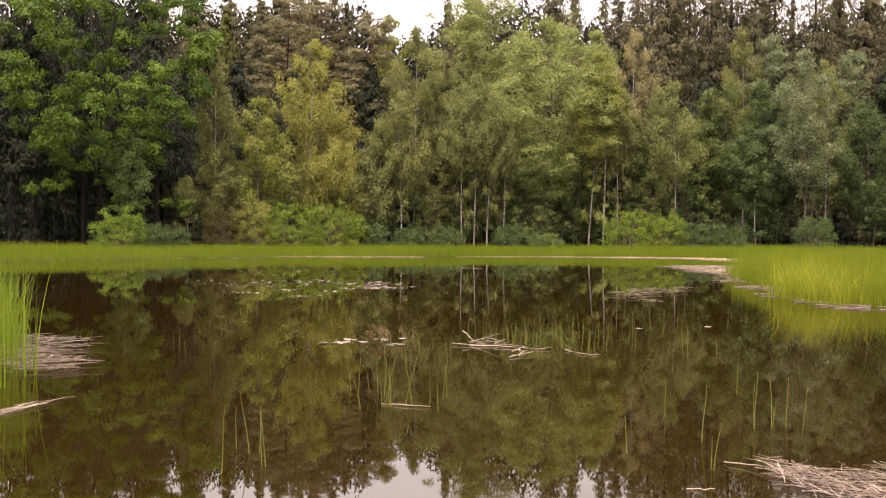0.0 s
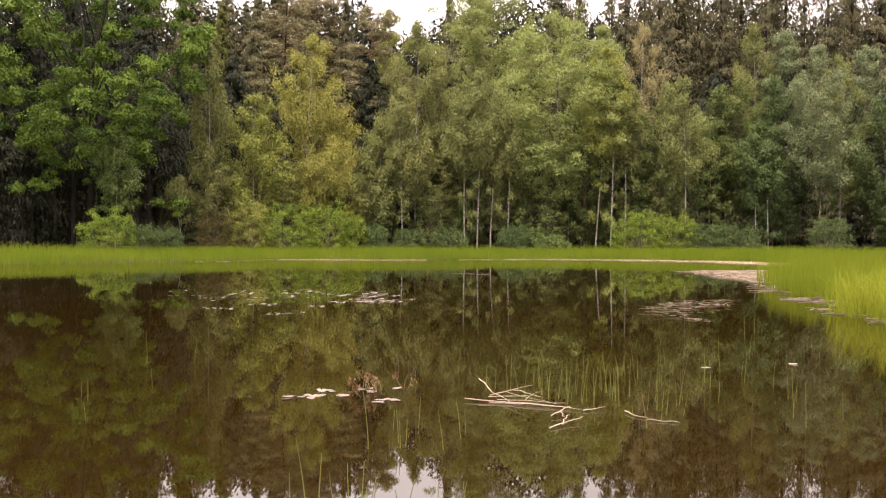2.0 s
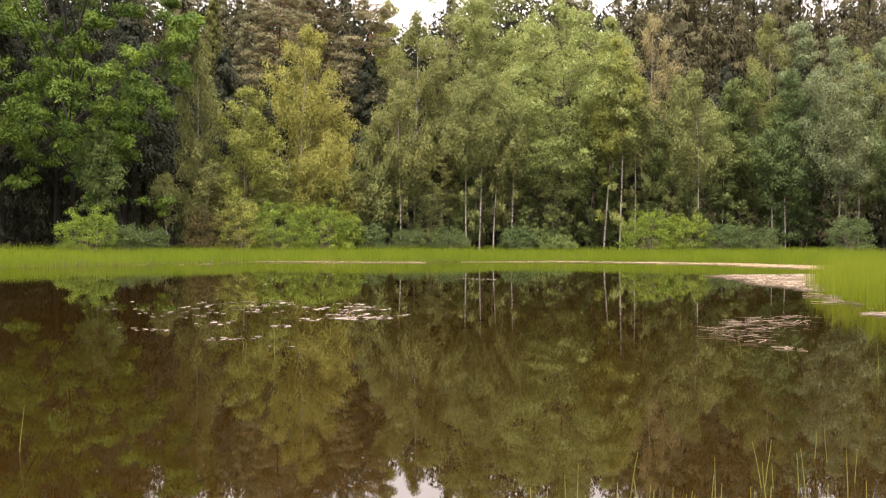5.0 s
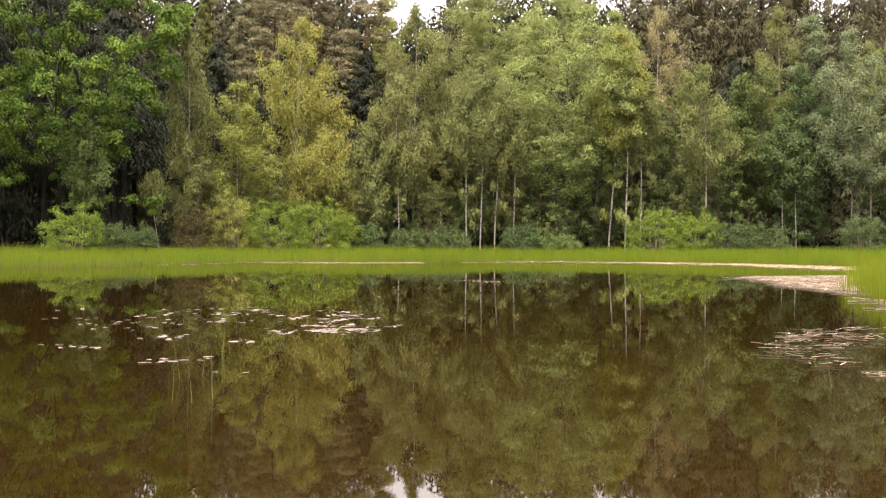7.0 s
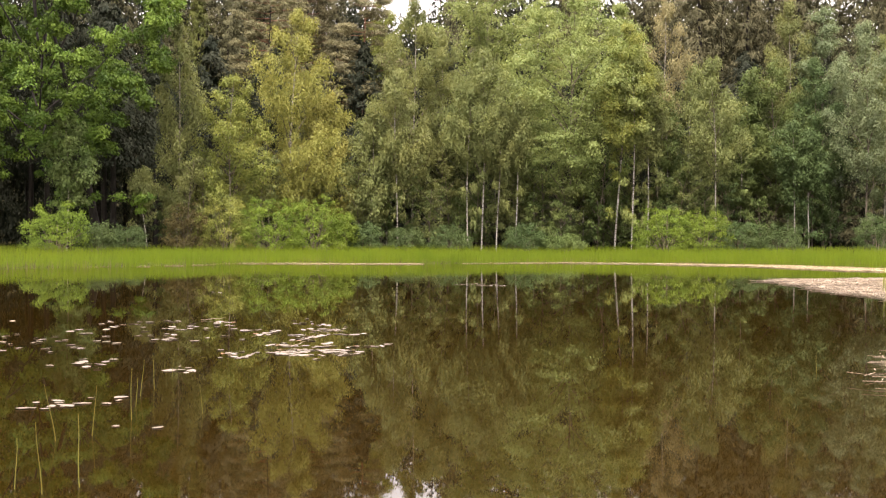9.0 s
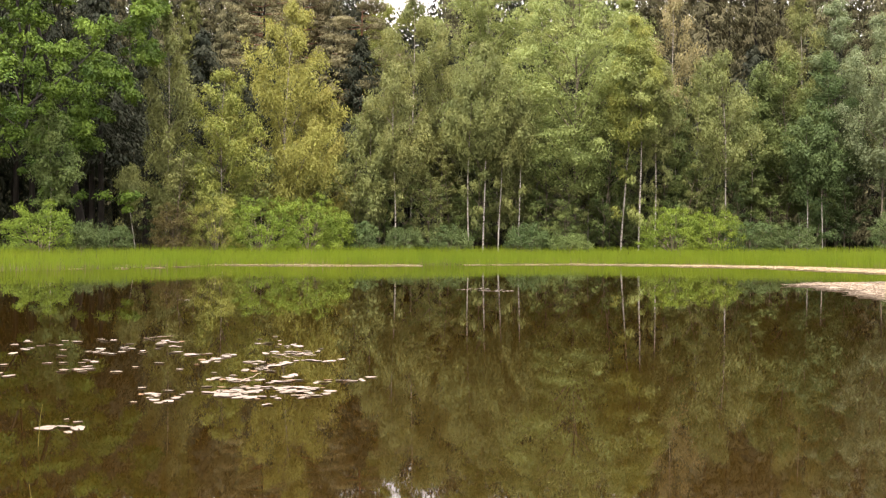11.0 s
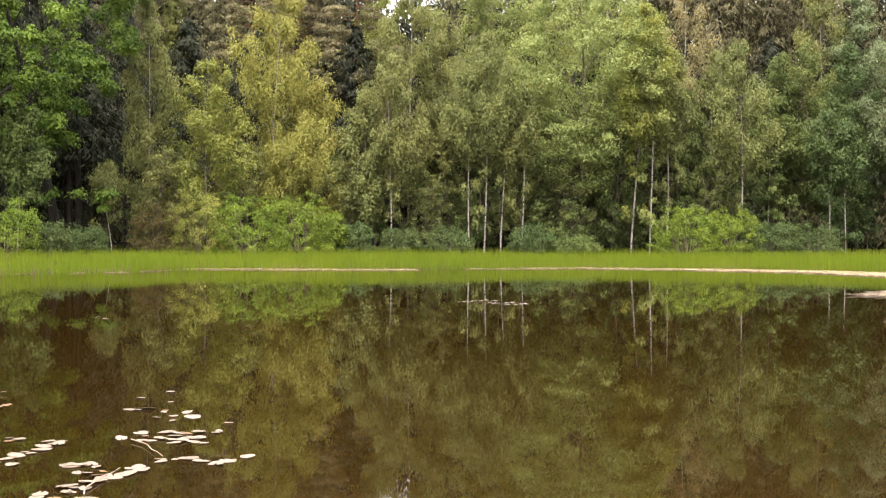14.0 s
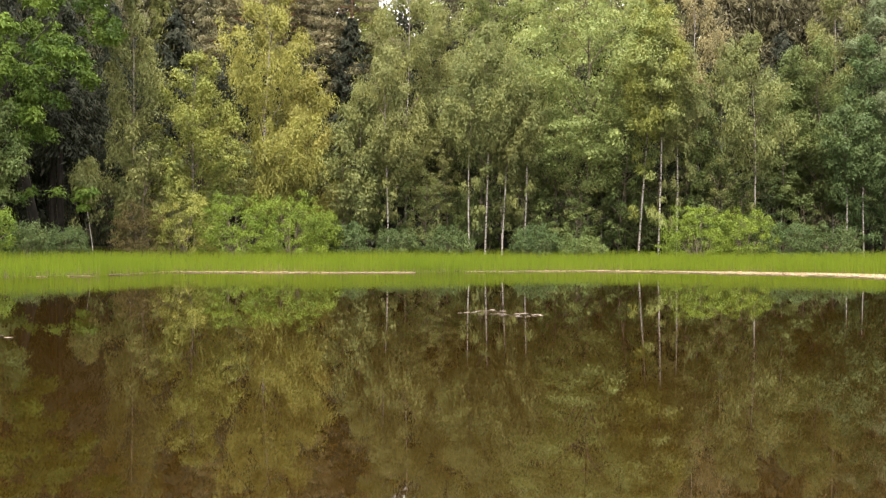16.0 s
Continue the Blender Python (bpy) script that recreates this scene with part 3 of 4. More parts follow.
for x, y, h, r, base, tone in [(3.65, 124, 28.5, 6.0, 10.0, "light"), (9.94, 109, 21.2, 5.4, 5.4, "light"), (15.79, 122, 22.3, 3.2, 9.6, "light"), (31.92, 115, 20.7, 2.8, 6.4, "grey")]:
    broadleaf("aspen_tree", x, y, h, r, base, 0, tone, "round", GREY_BARK, 1.95, 0.85, 0.45, 0.85, 0.3, 90, 0.18, label="tall aspen with light grey-green leaves and brown trunk", group="aspens at the edge of the wood")


def oak(x, y, h, r, base):
    root = tree_root("oak_tree", x, y, "large broad oak with heavy dark green foliage", "")
    line = trunk_line(h * 0.8, -1.5, 0.32, 0.3)
    line[0][:, :2] += np.array([[2.2, 7.0]]) * (1 - np.linspace(0, 1, 9)[:, None] * 0.7)
    v, f = tubes([line], 10)
    part("trunk", raw_mesh("trunk", v, f, SHADED_BARK, True), root)
    lines, c, rh = [], [], []
    n = 106
    for i in range(n):
        # boughs end in heavy masses, each a heap of rosettes
        u = (i + trng.random()) / n
        az = i * 2.39996 + trng.normal(0, 0.25)
        rr = r * float(np.interp(u, (0, 0.2, 0.38, 0.55, 0.75, 0.92, 1), (0.5, 0.68, 0.92, 1.0, 0.88, 0.52, 0.15))) * trng.uniform(0.8, 1.08) * (0.62 if i % 4 == 0 else 1.0)
        z = base + (h - base) * u
        e = np.array([np.cos(az) * rr, np.sin(az) * rr, z])
        s = np.array([0.2 * np.cos(az), 0.2 * np.sin(az), max(2.5, z * 0.6)])
        lines.append((np.stack([s, (s + e) / 2 + [0, 0, 0.3], e * [0.8, 0.8, 0.98]]), np.array([0.08, 0.05, 0.015])))
        big = trng.uniform(0.9, 1.35)
        for _ in range(9):
            d = unit(trng.normal(0, 1, 3) * [1, 1, 0.55] + [0.35 * np.cos(az), 0.35 * np.sin(az), 0.25])
            c.append(e + d * [1.15, 1.15, 0.75] * big * trng.uniform(0.55, 1.1))
            rh.append(trng.uniform(0.42, 0.72))
    each_tube("limb", lines[20::6], 5, SHADED_BARK, root)
    # low boughs hang in front of the trunk, shaded by the crown
    for _ in range(5):
        e = np.array([trng.uniform(-6, 7), trng.uniform(-3.5, 4), trng.uniform(3.4, 5.8)])
        for _ in range(6):
            c.append(e + trng.normal(0, 1, 3) * [0.7, 0.7, 0.35])
            rh.append(trng.uniform(0.35, 0.6))
    rh = np.array(rh)
    v, f = clump_leaves(np.array(c), rh, rh * 0.62, 100, 0.23, 0.35, 0.28, 0.62, leaves)
    part("crown", raw_mesh("crown", v, f, LEAF["oak"]), root)


oak(-27.4, 94, 25, 8.9, 6.6)


def spruce(name, x, y, h, r, tone="spruce", label="", base=0.04, boughs=150, per=66, group="dark spruces behind the birches", coarse=1.0):
    root = tree_root(name, x, y, label, group)
    line = trunk_line(h, 0, 0.08 + h * 0.006, 0.05, 1.0)
    v, f = tubes([line], 7)
    part("trunk", raw_mesh("trunk", v, f, SHADED_BARK, True), root)
    i = np.arange(boughs)
    u = (i + trng.random(boughs)) / boughs
    z = h * (base + (1 - base) * u)
    ln = r * np.clip(1.05 * (1 - u) ** 0.62 + 0.02, 0.05, 1) * trng.uniform(0.6, 1.25, boughs)
    az = i * 2.4 + trng.normal(0, 0.3, boughs)
    f_ = np.tile(np.linspace(0.12, 1.0, per), boughs)
    b = np.repeat(i, per)
    out = np.stack([np.cos(az), np.sin(az), 0 * az], 1)[b]
    side = np.stack([-np.sin(az), np.cos(az), 0 * az], 1)[b]
    spread = trng.uniform(-1, 1, len(b)) * (0.34 * ln[b] * (1 - 0.65 * f_) + 0.08)
    sag = -0.26 * ln[b] * f_ + 0.16 * ln[b] * f_**2.5
    c = out * (ln[b] * f_)[:, None] + side * spread[:, None] + np.array([0, 0, 1.0]) * (z[b] + sag - np.abs(trng.normal(0, 0.38, len(b))) * (0.4 + 0.8 * f_) * np.minimum(1, 0.9 * ln[b]))[:, None]
    along = out * 0.45 + side * np.sign(spread)[:, None] * 0.45 + np.array([0, 0, -0.95]) + trng.normal(0, 0.35, (len(b), 3))
    nrm = np.array([0, 0, 0.55]) + trng.normal(0, 0.4, (len(b), 3)) + out * 0.9
    v, f = small_leaves(c, along, nrm, trng.uniform(0.2, 0.52, len(b)) * coarse, trng.uniform(0.06, 0.115, len(b)) * coarse)
    part("crown", raw_mesh("crown", v, f, LEAF[tone]), root)
    return root


SPRUCES = [(-29.13, 122, 26.7, 2.8), (-26.86, 125, 26.8, 2.8), (-21.73, 132, 26.3, 2.2), (-12.27, 132, 28.6, 2.7), (-10.55, 128, 26.2, 2.1), (14.58, 134, 28.5, 2.6), (18.31, 135, 29.1, 2.7), (19.27, 131, 27.0, 2.5),
           (23.78, 136, 30.6, 2.6), (24.59, 130, 29.0, 2.8), (27.51, 133, 30.6, 2.7), (29.48, 131, 29.6, 2.8), (32.52, 134, 30.9, 2.9), (34.1, 130, 29.4, 2.8), (38.23, 137, 29.6, 2.6)]
SPRUCES += [(41.38, 132, 29.9, 3.0), (45.03, 135, 31.2, 2.9), (46.7, 131, 29.1, 3.0), (50.46, 134, 31.0, 3.0), (51.14, 128, 29.7, 3.1), (12.43, 140, 29.1, 2.3), (0.36, 133, 27.2, 1.9), (-30.95, 120, 28.6, 2.9),
            (-33.25, 118, 28.1, 2.8), (-35.12, 114, 27.7, 2.9), (-37.72, 112, 27.7, 2.8), (-36.55, 100, 22.5, 2.6), (-40.99, 104, 24.8, 2.7), (-45.67, 108, 25.7, 2.8), (-21.09, 136, 27.4, 2.9), (-16.78, 138, 29.2, 3.0), (39.15, 133, 26.9, 2.2)]
SPRUCE_WORDS = "tall dark spruce with sagging boughs behind the birches"
models = [spruce("spruce_tree", x, y, h, r * 1.5, label=SPRUCE_WORDS) for x, y, h, r in SPRUCES[:5]]


# spruces of the depth, with its shade painted into their needles
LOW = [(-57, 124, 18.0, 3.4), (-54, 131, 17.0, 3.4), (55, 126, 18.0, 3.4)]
low_models = [spruce("spruce_tree", *row, tone="shaded_spruce", label="spruce deep in the wood, its shade put into the needle colour", boughs=112, per=46, coarse=1.2) for row in LOW]


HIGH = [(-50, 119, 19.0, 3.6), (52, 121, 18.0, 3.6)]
high_models = [spruce("spruce_tree", *row, tone="shaded_spruce", label="added spruce with bare lower trunk, its shade put into the needle colour", base=0.36, boughs=112, per=46, coarse=1.2) for row in HIGH]


def spruce_copy(k, x, y, h, r, low=False, high=False):
    s0, src = (HIGH[k % 2], high_models[k % 2]) if high else (LOW[k % 3], low_models[k % 3]) if low else (SPRUCES[k % 5], models[k % 5])
    w = r / (s0[3] * (1.0 if low or high else 1.5))
    copy_thing(src, pose(x, y, float(ground_z([(x, y)])[0]), 0, 0, 57 * k) @ Matrix.Diagonal((w, w, h / s0[2], 1)))


for k, (x, y, h, r) in enumerate(SPRUCES[5:]):
    tall = 1.2 if h > 28.4 and x > 22 else 1.04
    spruce_copy(k, x, y, h * tall, r * (2.0 if tall > 1.1 else 1.8), x < -28)
spruce("spruce_tree", -21.69, 118, 23.4, 3.3, "young_spruce", "green young spruce standing behind the birches")
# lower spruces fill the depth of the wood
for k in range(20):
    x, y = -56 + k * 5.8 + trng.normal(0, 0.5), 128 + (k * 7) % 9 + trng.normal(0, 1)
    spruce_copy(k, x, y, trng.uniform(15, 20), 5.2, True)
# bare-stemmed spruces, added so that a closed roof shades the floor
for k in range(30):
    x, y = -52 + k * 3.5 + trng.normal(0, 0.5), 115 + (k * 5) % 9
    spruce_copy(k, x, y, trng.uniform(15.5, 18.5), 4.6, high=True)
# more of them added behind the oak, to darken the space beneath it
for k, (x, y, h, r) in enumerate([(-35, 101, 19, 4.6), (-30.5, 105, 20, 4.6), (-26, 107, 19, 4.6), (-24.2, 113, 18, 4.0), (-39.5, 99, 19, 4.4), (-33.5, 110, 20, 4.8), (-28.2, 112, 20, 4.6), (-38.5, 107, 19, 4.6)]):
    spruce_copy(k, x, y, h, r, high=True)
# a tall row at the back, lower where the sky shows through
for k in range(26):
    x = -60 + k * 4.9 + trng.normal(0, 0.5)
    if not (-11.5 < x < 0.5 or 17.5 < x < 22 or 41.5 < x < 45.5 or 8 < x < 12):
        spruce_copy(k + 1, x, 141 + (k * 3) % 5, trng.uniform(29.5, 34), 6.2)


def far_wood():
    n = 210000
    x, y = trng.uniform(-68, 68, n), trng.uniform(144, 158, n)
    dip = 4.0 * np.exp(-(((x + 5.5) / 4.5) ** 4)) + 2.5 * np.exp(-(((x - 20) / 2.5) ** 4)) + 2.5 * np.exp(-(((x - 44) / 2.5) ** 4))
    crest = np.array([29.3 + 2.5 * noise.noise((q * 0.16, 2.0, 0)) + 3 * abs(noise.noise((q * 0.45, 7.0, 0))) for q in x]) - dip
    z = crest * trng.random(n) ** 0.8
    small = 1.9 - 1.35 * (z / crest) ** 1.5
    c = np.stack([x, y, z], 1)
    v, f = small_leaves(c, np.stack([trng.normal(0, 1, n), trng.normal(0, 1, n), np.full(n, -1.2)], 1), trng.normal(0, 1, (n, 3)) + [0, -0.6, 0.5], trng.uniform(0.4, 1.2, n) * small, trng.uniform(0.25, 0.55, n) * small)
    # the depth's shade comes from the near-black leaf colour
    stuff("far_wood", v, f, LEAF["shaded_spruce"], "dense depth of the spruce wood, its shade put into the leaf colour", "wood")


far_wood()


def pine(x, y, h, r, base, bark_mat):
    root = tree_root("pine_tree", x, y, "tall pine with reddish trunk and brownish-green needles", "pines")
    line = trunk_line(h, 0.2, 0.24, 0.15)
    v, f = tubes([line], 9)
    part("trunk", raw_mesh("trunk", v, f, bark_mat, True), root)
    lines, c, rh = [], [], []
    for i in range(46):
        u = (i // 4 * 4 + 2 * trng.random()) / 46
        z = base + (h - base) * u + trng.normal(0, 0.3)
        az = i * 1.75 + trng.normal(0, 0.3)
        rr = r * (1.05 - 0.7 * u**1.8) * trng.uniform(0.55, 1.1)
        s = np.array([np.interp(z, line[0][:, 2], line[0][:, 0]), np.interp(z, line[0][:, 2], line[0][:, 1]), z - 0.2])
        e = s + np.array([np.cos(az) * rr, np.sin(az) * rr, 0.12 * rr])
        lines.append((np.stack([s, (s + e) / 2 + [0, 0, -0.1], e]), np.array([0.05, 0.035, 0.012])))
        for t in trng.uniform(0.55, 1.08, int(2 + 1.3 * rr)):
            c.append(s + (e - s) * t + trng.normal(0, 1, 3) * [0.35, 0.35, 0.28] + [0, 0, 0.1])
            rh.append(trng.uniform(0.4, 0.75))
    each_tube("limb", lines, 5, PINE_BARK, root)
    rh = np.array(rh)
    v, f = clump_leaves(np.array(c), rh, rh * 0.5, 120, 0.27, -0.1, 0.45, 0.26)
    part("crown", raw_mesh("crown", v, f, LEAF["pine"]), root)


# the two rear pines take the bark with shade painted in
for row in [(-7.36, 119, 23.4, 3.4, 10.8, PINE_BARK), (-16.56, 124, 25.6, 3.8, 15.0, SHADED_BARK), (-13.64, 130, 27.2, 3.0, 17.0, SHADED_BARK)]:
    pine(*row)

SAPLINGS = {
    "olive": [(-17.77, 102, 7.0, 2.0), (-14.0, 103, 7.6, 2.2), (-6.81, 106, 7.3, 2.2), (-18.62, 100, 6.9, 1.9), (-11.37, 106, 7.8, 2.3), (-1.26, 108, 5.9, 1.9), (5.71, 108, 5.2, 1.8), (0.2, 109.5, 7.6, 1.9), (4.9, 109.8, 8.2, 2.0), (9.6, 108.6, 6.8, 2.0), (14.9, 109.4, 7.6, 2.0), (18.6, 109.2, 7.0, 1.9)],
    "mid": [(-5.08, 107, 5.8, 1.8), (-8.49, 108, 7.4, 2.1), (-3.09, 109, 6.3, 1.9), (0.81, 109, 4.6, 1.5), (11.91, 108, 8.6, 2.5), (9.2, 107, 3.8, 1.6), (15.15, 109, 4.4, 1.6), (20.43, 109, 5.0, 1.6), (-16.2, 105, 6.5, 2.1), (24.97, 109, 4.6, 1.5), (28.6, 109.5, 6.4, 1.6),
            (-0.4, 111, 5.4, 1.9), (3.3, 111.5, 5.6, 2.0), (7.4, 110.5, 5.0, 2.0), (14.6, 111, 5.4, 2.0), (11.0, 112, 6.0, 2.0), (20.0, 111, 6.2, 2.0), (2.4, 109, 7.2, 1.9), (7.6, 109.4, 8.4, 2.1), (12.6, 109.6, 7.4, 1.9), (16.8, 109.8, 8.0, 2.0), (2.0, 108, 3.4, 1.3), (6.9, 107.5, 3.6, 1.4), (13.4, 108, 3.8, 1.5), (17.4, 107.5, 4.0, 1.5)],
    "deep": [(17.6, 110, 5.0, 1.7), (22.6, 110, 5.6, 1.7), (31.0, 110, 5.4, 1.7), (34.37, 110, 7.2, 2.0), (39.68, 109, 6.6, 2.1), (43.2, 108, 7.4, 2.3), (-20.5, 104, 5.0, 1.6)],
}
for tone, rows in SAPLINGS.items():
    for x, y, h, r in rows:
        broadleaf("sapling", x, y, h, r, 0.9, trng.normal(0, 0.3), tone, "round", GREY_BARK, 1.0, 0.4, 0.5, 0.8, 0.35, 60, 0.14, 0.045, "leafy young tree among the trunks", "saplings under the birches")


def shrub(x, y, h, r, tone):
    root = tree_root("shrub", x, y, {"shrub": "bright green leafy shrub at the meadow's edge", "rust": "half-withered brownish shrub at the meadow's edge"}.get(tone, "leafy green shrub at the meadow's edge"), "shrubs along the wood", "shrub")
    lines, c, rh = [], [], []
    n = int(50 + 48 * r)
    for i in range(n):
        az, up = i * 2.4, trng.uniform(0.05, 1.0)
        flat = math.sqrt(1 - 0.9 * up * up)
        e = np.array([np.cos(az) * flat * r, np.sin(az) * flat * r, 0.25 + up * (h - 0.35)]) * trng.uniform(0.45, 1.06) ** 0.6
        if i % 5 == 0:
            lines.append((np.stack([np.array([0.1 * np.cos(az), 0.1 * np.sin(az), -0.1]), e * [0.55, 0.55, 0.6], e]), np.array([0.025, 0.015, 0.006])))
        c.append(e)
        rh.append(trng.uniform(0.22, 0.42))
    each_tube("stem", lines, 4, GREY_BARK, root)
    rh = np.array(rh)
    v, f = clump_leaves(np.array(c), rh, rh * 0.75, 72, 0.1, 0.25, 0.3)
    v[:, 2] = np.maximum(v[:, 2], 0.02)
    part("crown", raw_mesh("crown", v, f, LEAF[tone]), root)


SHRUBS = [(-24.2, 88, 3.3, 2.15, "shrub"), (-22.0, 89, 2.1, 1.3, "deep"), (-18.24, 98, 3.4, 1.8, "rust"), (-15.6, 98, 4.3, 2.3, "bright"), (-12.4, 98, 4.0, 2.6, "shrub"), (-9.4, 99, 4.0, 2.6, "shrub"), (-7.62, 100, 2.9, 1.4, "shrub"),
          (-6.0, 101, 2.3, 1.4, "deep"), (-2.92, 103, 2.0, 1.5, "deep"), (0.28, 103, 2.0, 1.7, "deep"), (5.94, 103, 2.3, 1.7, "deep"), (8.65, 103, 1.7, 1.8, "mid")]
SHRUBS += [(16.4, 103, 3.9, 2.6, "shrub"), (19.2, 103, 3.4, 2.3, "shrub"), (21.7, 103, 2.6, 2.0, "deep"), (24.9, 103, 2.4, 1.7, "deep"), (32.29, 103, 3.2, 2.0, "deep"), (-20.87, 92, 2.0, 1.3, "deep")]
for row in SHRUBS:
    shrub(*row)


# a dead pole leaning among the birches
def dead_pole(x, y, dx, h):
    root = tree_root("dead_pole", x, y, "thin pale dead tree leaning among the birches", "", "dead tree")
    f = np.linspace(0, 1, 7)
    v, q = tubes([(np.stack([dx * f, 0.3 * f, -0.2 + (h + 0.2) * f], 1), 0.06 * (1 - 0.75 * f))], 6)
    part("trunk", raw_mesh("trunk", v, q, BIRCH_BARK, True), root)


dead_pole(-7.4, 106, 2.4, 8.1)


# ---- on the water ----
def pad_mesh(radius, notch, seed):
    r = random.Random(seed)
    bm = bmesh.new()
    k = 15
    ring = []
    long, ph, curl = r.uniform(0.62, 0.9), r.uniform(0, 6.28), r.uniform(0.004, 0.03) * radius
    for i in range(k):
        a = notch / 2 + (2 * math.pi - notch) * i / (k - 1)
        rr = radius * (1 + 0.1 * math.sin(3 * a + ph) + 0.05 * math.sin(5 * a - ph) + r.uniform(-0.06, 0.06))
        ring.append(bm.verts.new((rr * math.cos(a), rr * long * math.sin(a), 0.003 + curl * (1 + math.cos(2 * a + ph)) * 0.7)))
    mid = bm.verts.new((0.02 * radius, 0, 0.004))
    faces = [bm.faces.new((mid, ring[i], ring[i + 1])) for i in range(k - 1)]
    out = bmesh.ops.extrude_face_region(bm, geom=faces)
    for v in out["geom"]:
        if isinstance(v, bmesh.types.BMVert):
            v.co.z -= 0.0018
    bmesh.ops.recalc_face_normals(bm, faces=bm.faces)
    me = bpy.data.meshes.new("lily_pad")
    bm.to_mesh(me)
    bm.free()
    me.materials.append(PAD)
    return me


PAD_MESHES = [pad_mesh(0.036 + 0.0032 * i, 0.25 + 0.1 * (i % 3), i) for i in range(8)]
WITHERED = [me.copy() for me in PAD_MESHES[:2]]
for me in WITHERED:
    me.materials[0] = PAD_RUST
# middle x, y, half width, half depth, how many
PAD_BEDS = [(-1.4, 27.06, 0.5, 0.42, 104), (-2.14, 26.72, 0.19, 0.34, 14), (-1.34, 26.38, 0.05, 0.11, 2), (-3.32, 30.78, 0.45, 0.9, 16), (-2.88, 23.12, 0.09, 0.3, 7), (-2.56, 23.28, 0.17, 0.3, 9), (-2.46, 25.37, 0.16, 0.3, 7)]
PAD_BEDS += [(-3.46, 25.8, 0.35, 0.45, 11), (-4.19, 29.67, 0.8, 2.5, 46), (-1.16, 12.91, 0.14, 0.15, 9), (-1.01, 13.26, 0.06, 0.08, 3), (-0.76, 13.17, 0.12, 0.4, 8), (-0.51, 12.72, 0.08, 0.15, 8),
             (-0.42, 13.46, 0.04, 0.12, 2), (-5.04, 40.4, 0.23, 0.3, 3), (2.52, 15.2, 0.09, 0.05, 2), (3.51, 15.58, 0.05, 0.15, 2)]
PAD_BEDS += [(-3.3, 28.75, 0.14, 0.45, 11), (-2.97, 28.25, 0.06, 0.12, 3), (-2.6, 28.6, 0.4, 0.6, 4), (-2.2, 27.3, 0.3, 0.5, 4), (-1.3, 28.2, 0.4, 0.3, 3)]
PAD_BEDS += [(0.78, 45.92, 0.3, 0.8, 22), (1.18, 45.3, 0.36, 0.5, 22), (0.3, 45.7, 0.12, 0.25, 4)]
PAD_SPOTS = []
for x, y, w, d, count in PAD_BEDS:
    for i in range(count):
        u = rng.uniform(-1, 1, 2)
        if count > 20 and u @ u > 1:
            u *= 0.7
        PAD_SPOTS.append((x + w * u[0], y + d * u[1]))
# strings of pads: both ends, half width, how many
PAD_ROWS = [(-2.12, 31.25, -1.66, 30.95, 0.16, 9), (-1.79, 30.11, -1.36, 30.20, 0.34, 24), (-1.48, 29.39, -1.04, 29.38, 0.09, 10), (-1.80, 28.45, -1.49, 29.36, 0.12, 22), (-1.95, 29.26, -1.68, 28.93, 0.15, 10), (-2.69, 29.89, -2.44, 29.95, 0.09, 9),
            (-2.34, 29.37, -2.21, 29.68, 0.08, 7), (-2.33, 29.23, -2.20, 29.18, 0.06, 3), (-2.27, 29.84, -2.15, 29.92, 0.11, 5), (-3.23, 31.20, -3.13, 31.27, 0.10, 3), (-2.90, 30.08, -2.80, 30.11, 0.05, 2), (-3.05, 30.82, -3.03, 30.92, 0.03, 1)]
PAD_ROWS += [(-1.96, 27.92, -1.77, 27.74, 0.09, 7), (-1.76, 27.76, -1.60, 27.87, 0.06, 7), (-1.49, 27.62, -1.27, 27.84, 0.05, 12), (-1.10, 27.64, -0.98, 27.83, 0.06, 5), (-0.91, 27.86, -0.70, 27.79, 0.07, 6), (-0.74, 28.05, -0.66, 28.08, 0.01, 1),
            (-2.07, 27.81, -1.98, 27.83, 0.01, 1), (-2.13, 28.29, -2.06, 28.32, 0.01, 1), (-1.94, 28.09, -1.85, 28.15, 0.01, 1), (-1.94, 30.02, -1.90, 30.08, 0.02, 1), (-2.20, 31.78, -2.09, 32.25, 0.08, 2), (-1.96, 31.61, -1.96, 31.64, 0.04, 1),
            (-1.32, 30.67, -1.28, 30.64, 0.03, 1),
            (-4.56, 24.69, -3.75, 24.26, 0.18, 9), (-2.15, 22.15, -2.10, 22.15, 0.04, 1), (-1.87, 22.05, -1.85, 22.05, 0.04, 1), (-6.53, 30.17, -4.62, 27.54, 0.73, 9), (-5.37, 28.49, -3.93, 27.14, 0.60, 8)]
for x0, y0, x1, y1, w, count in PAD_ROWS:
    for i in range(count):
        f = (i + rng.uniform(0.1, 0.9)) / count
        PAD_SPOTS.append((x0 + (x1 - x0) * f + rng.normal(0, 0.03), y0 + (y1 - y0) * f + rng.normal(0, 0.6) * w))
FAR_PADS = ([], [])
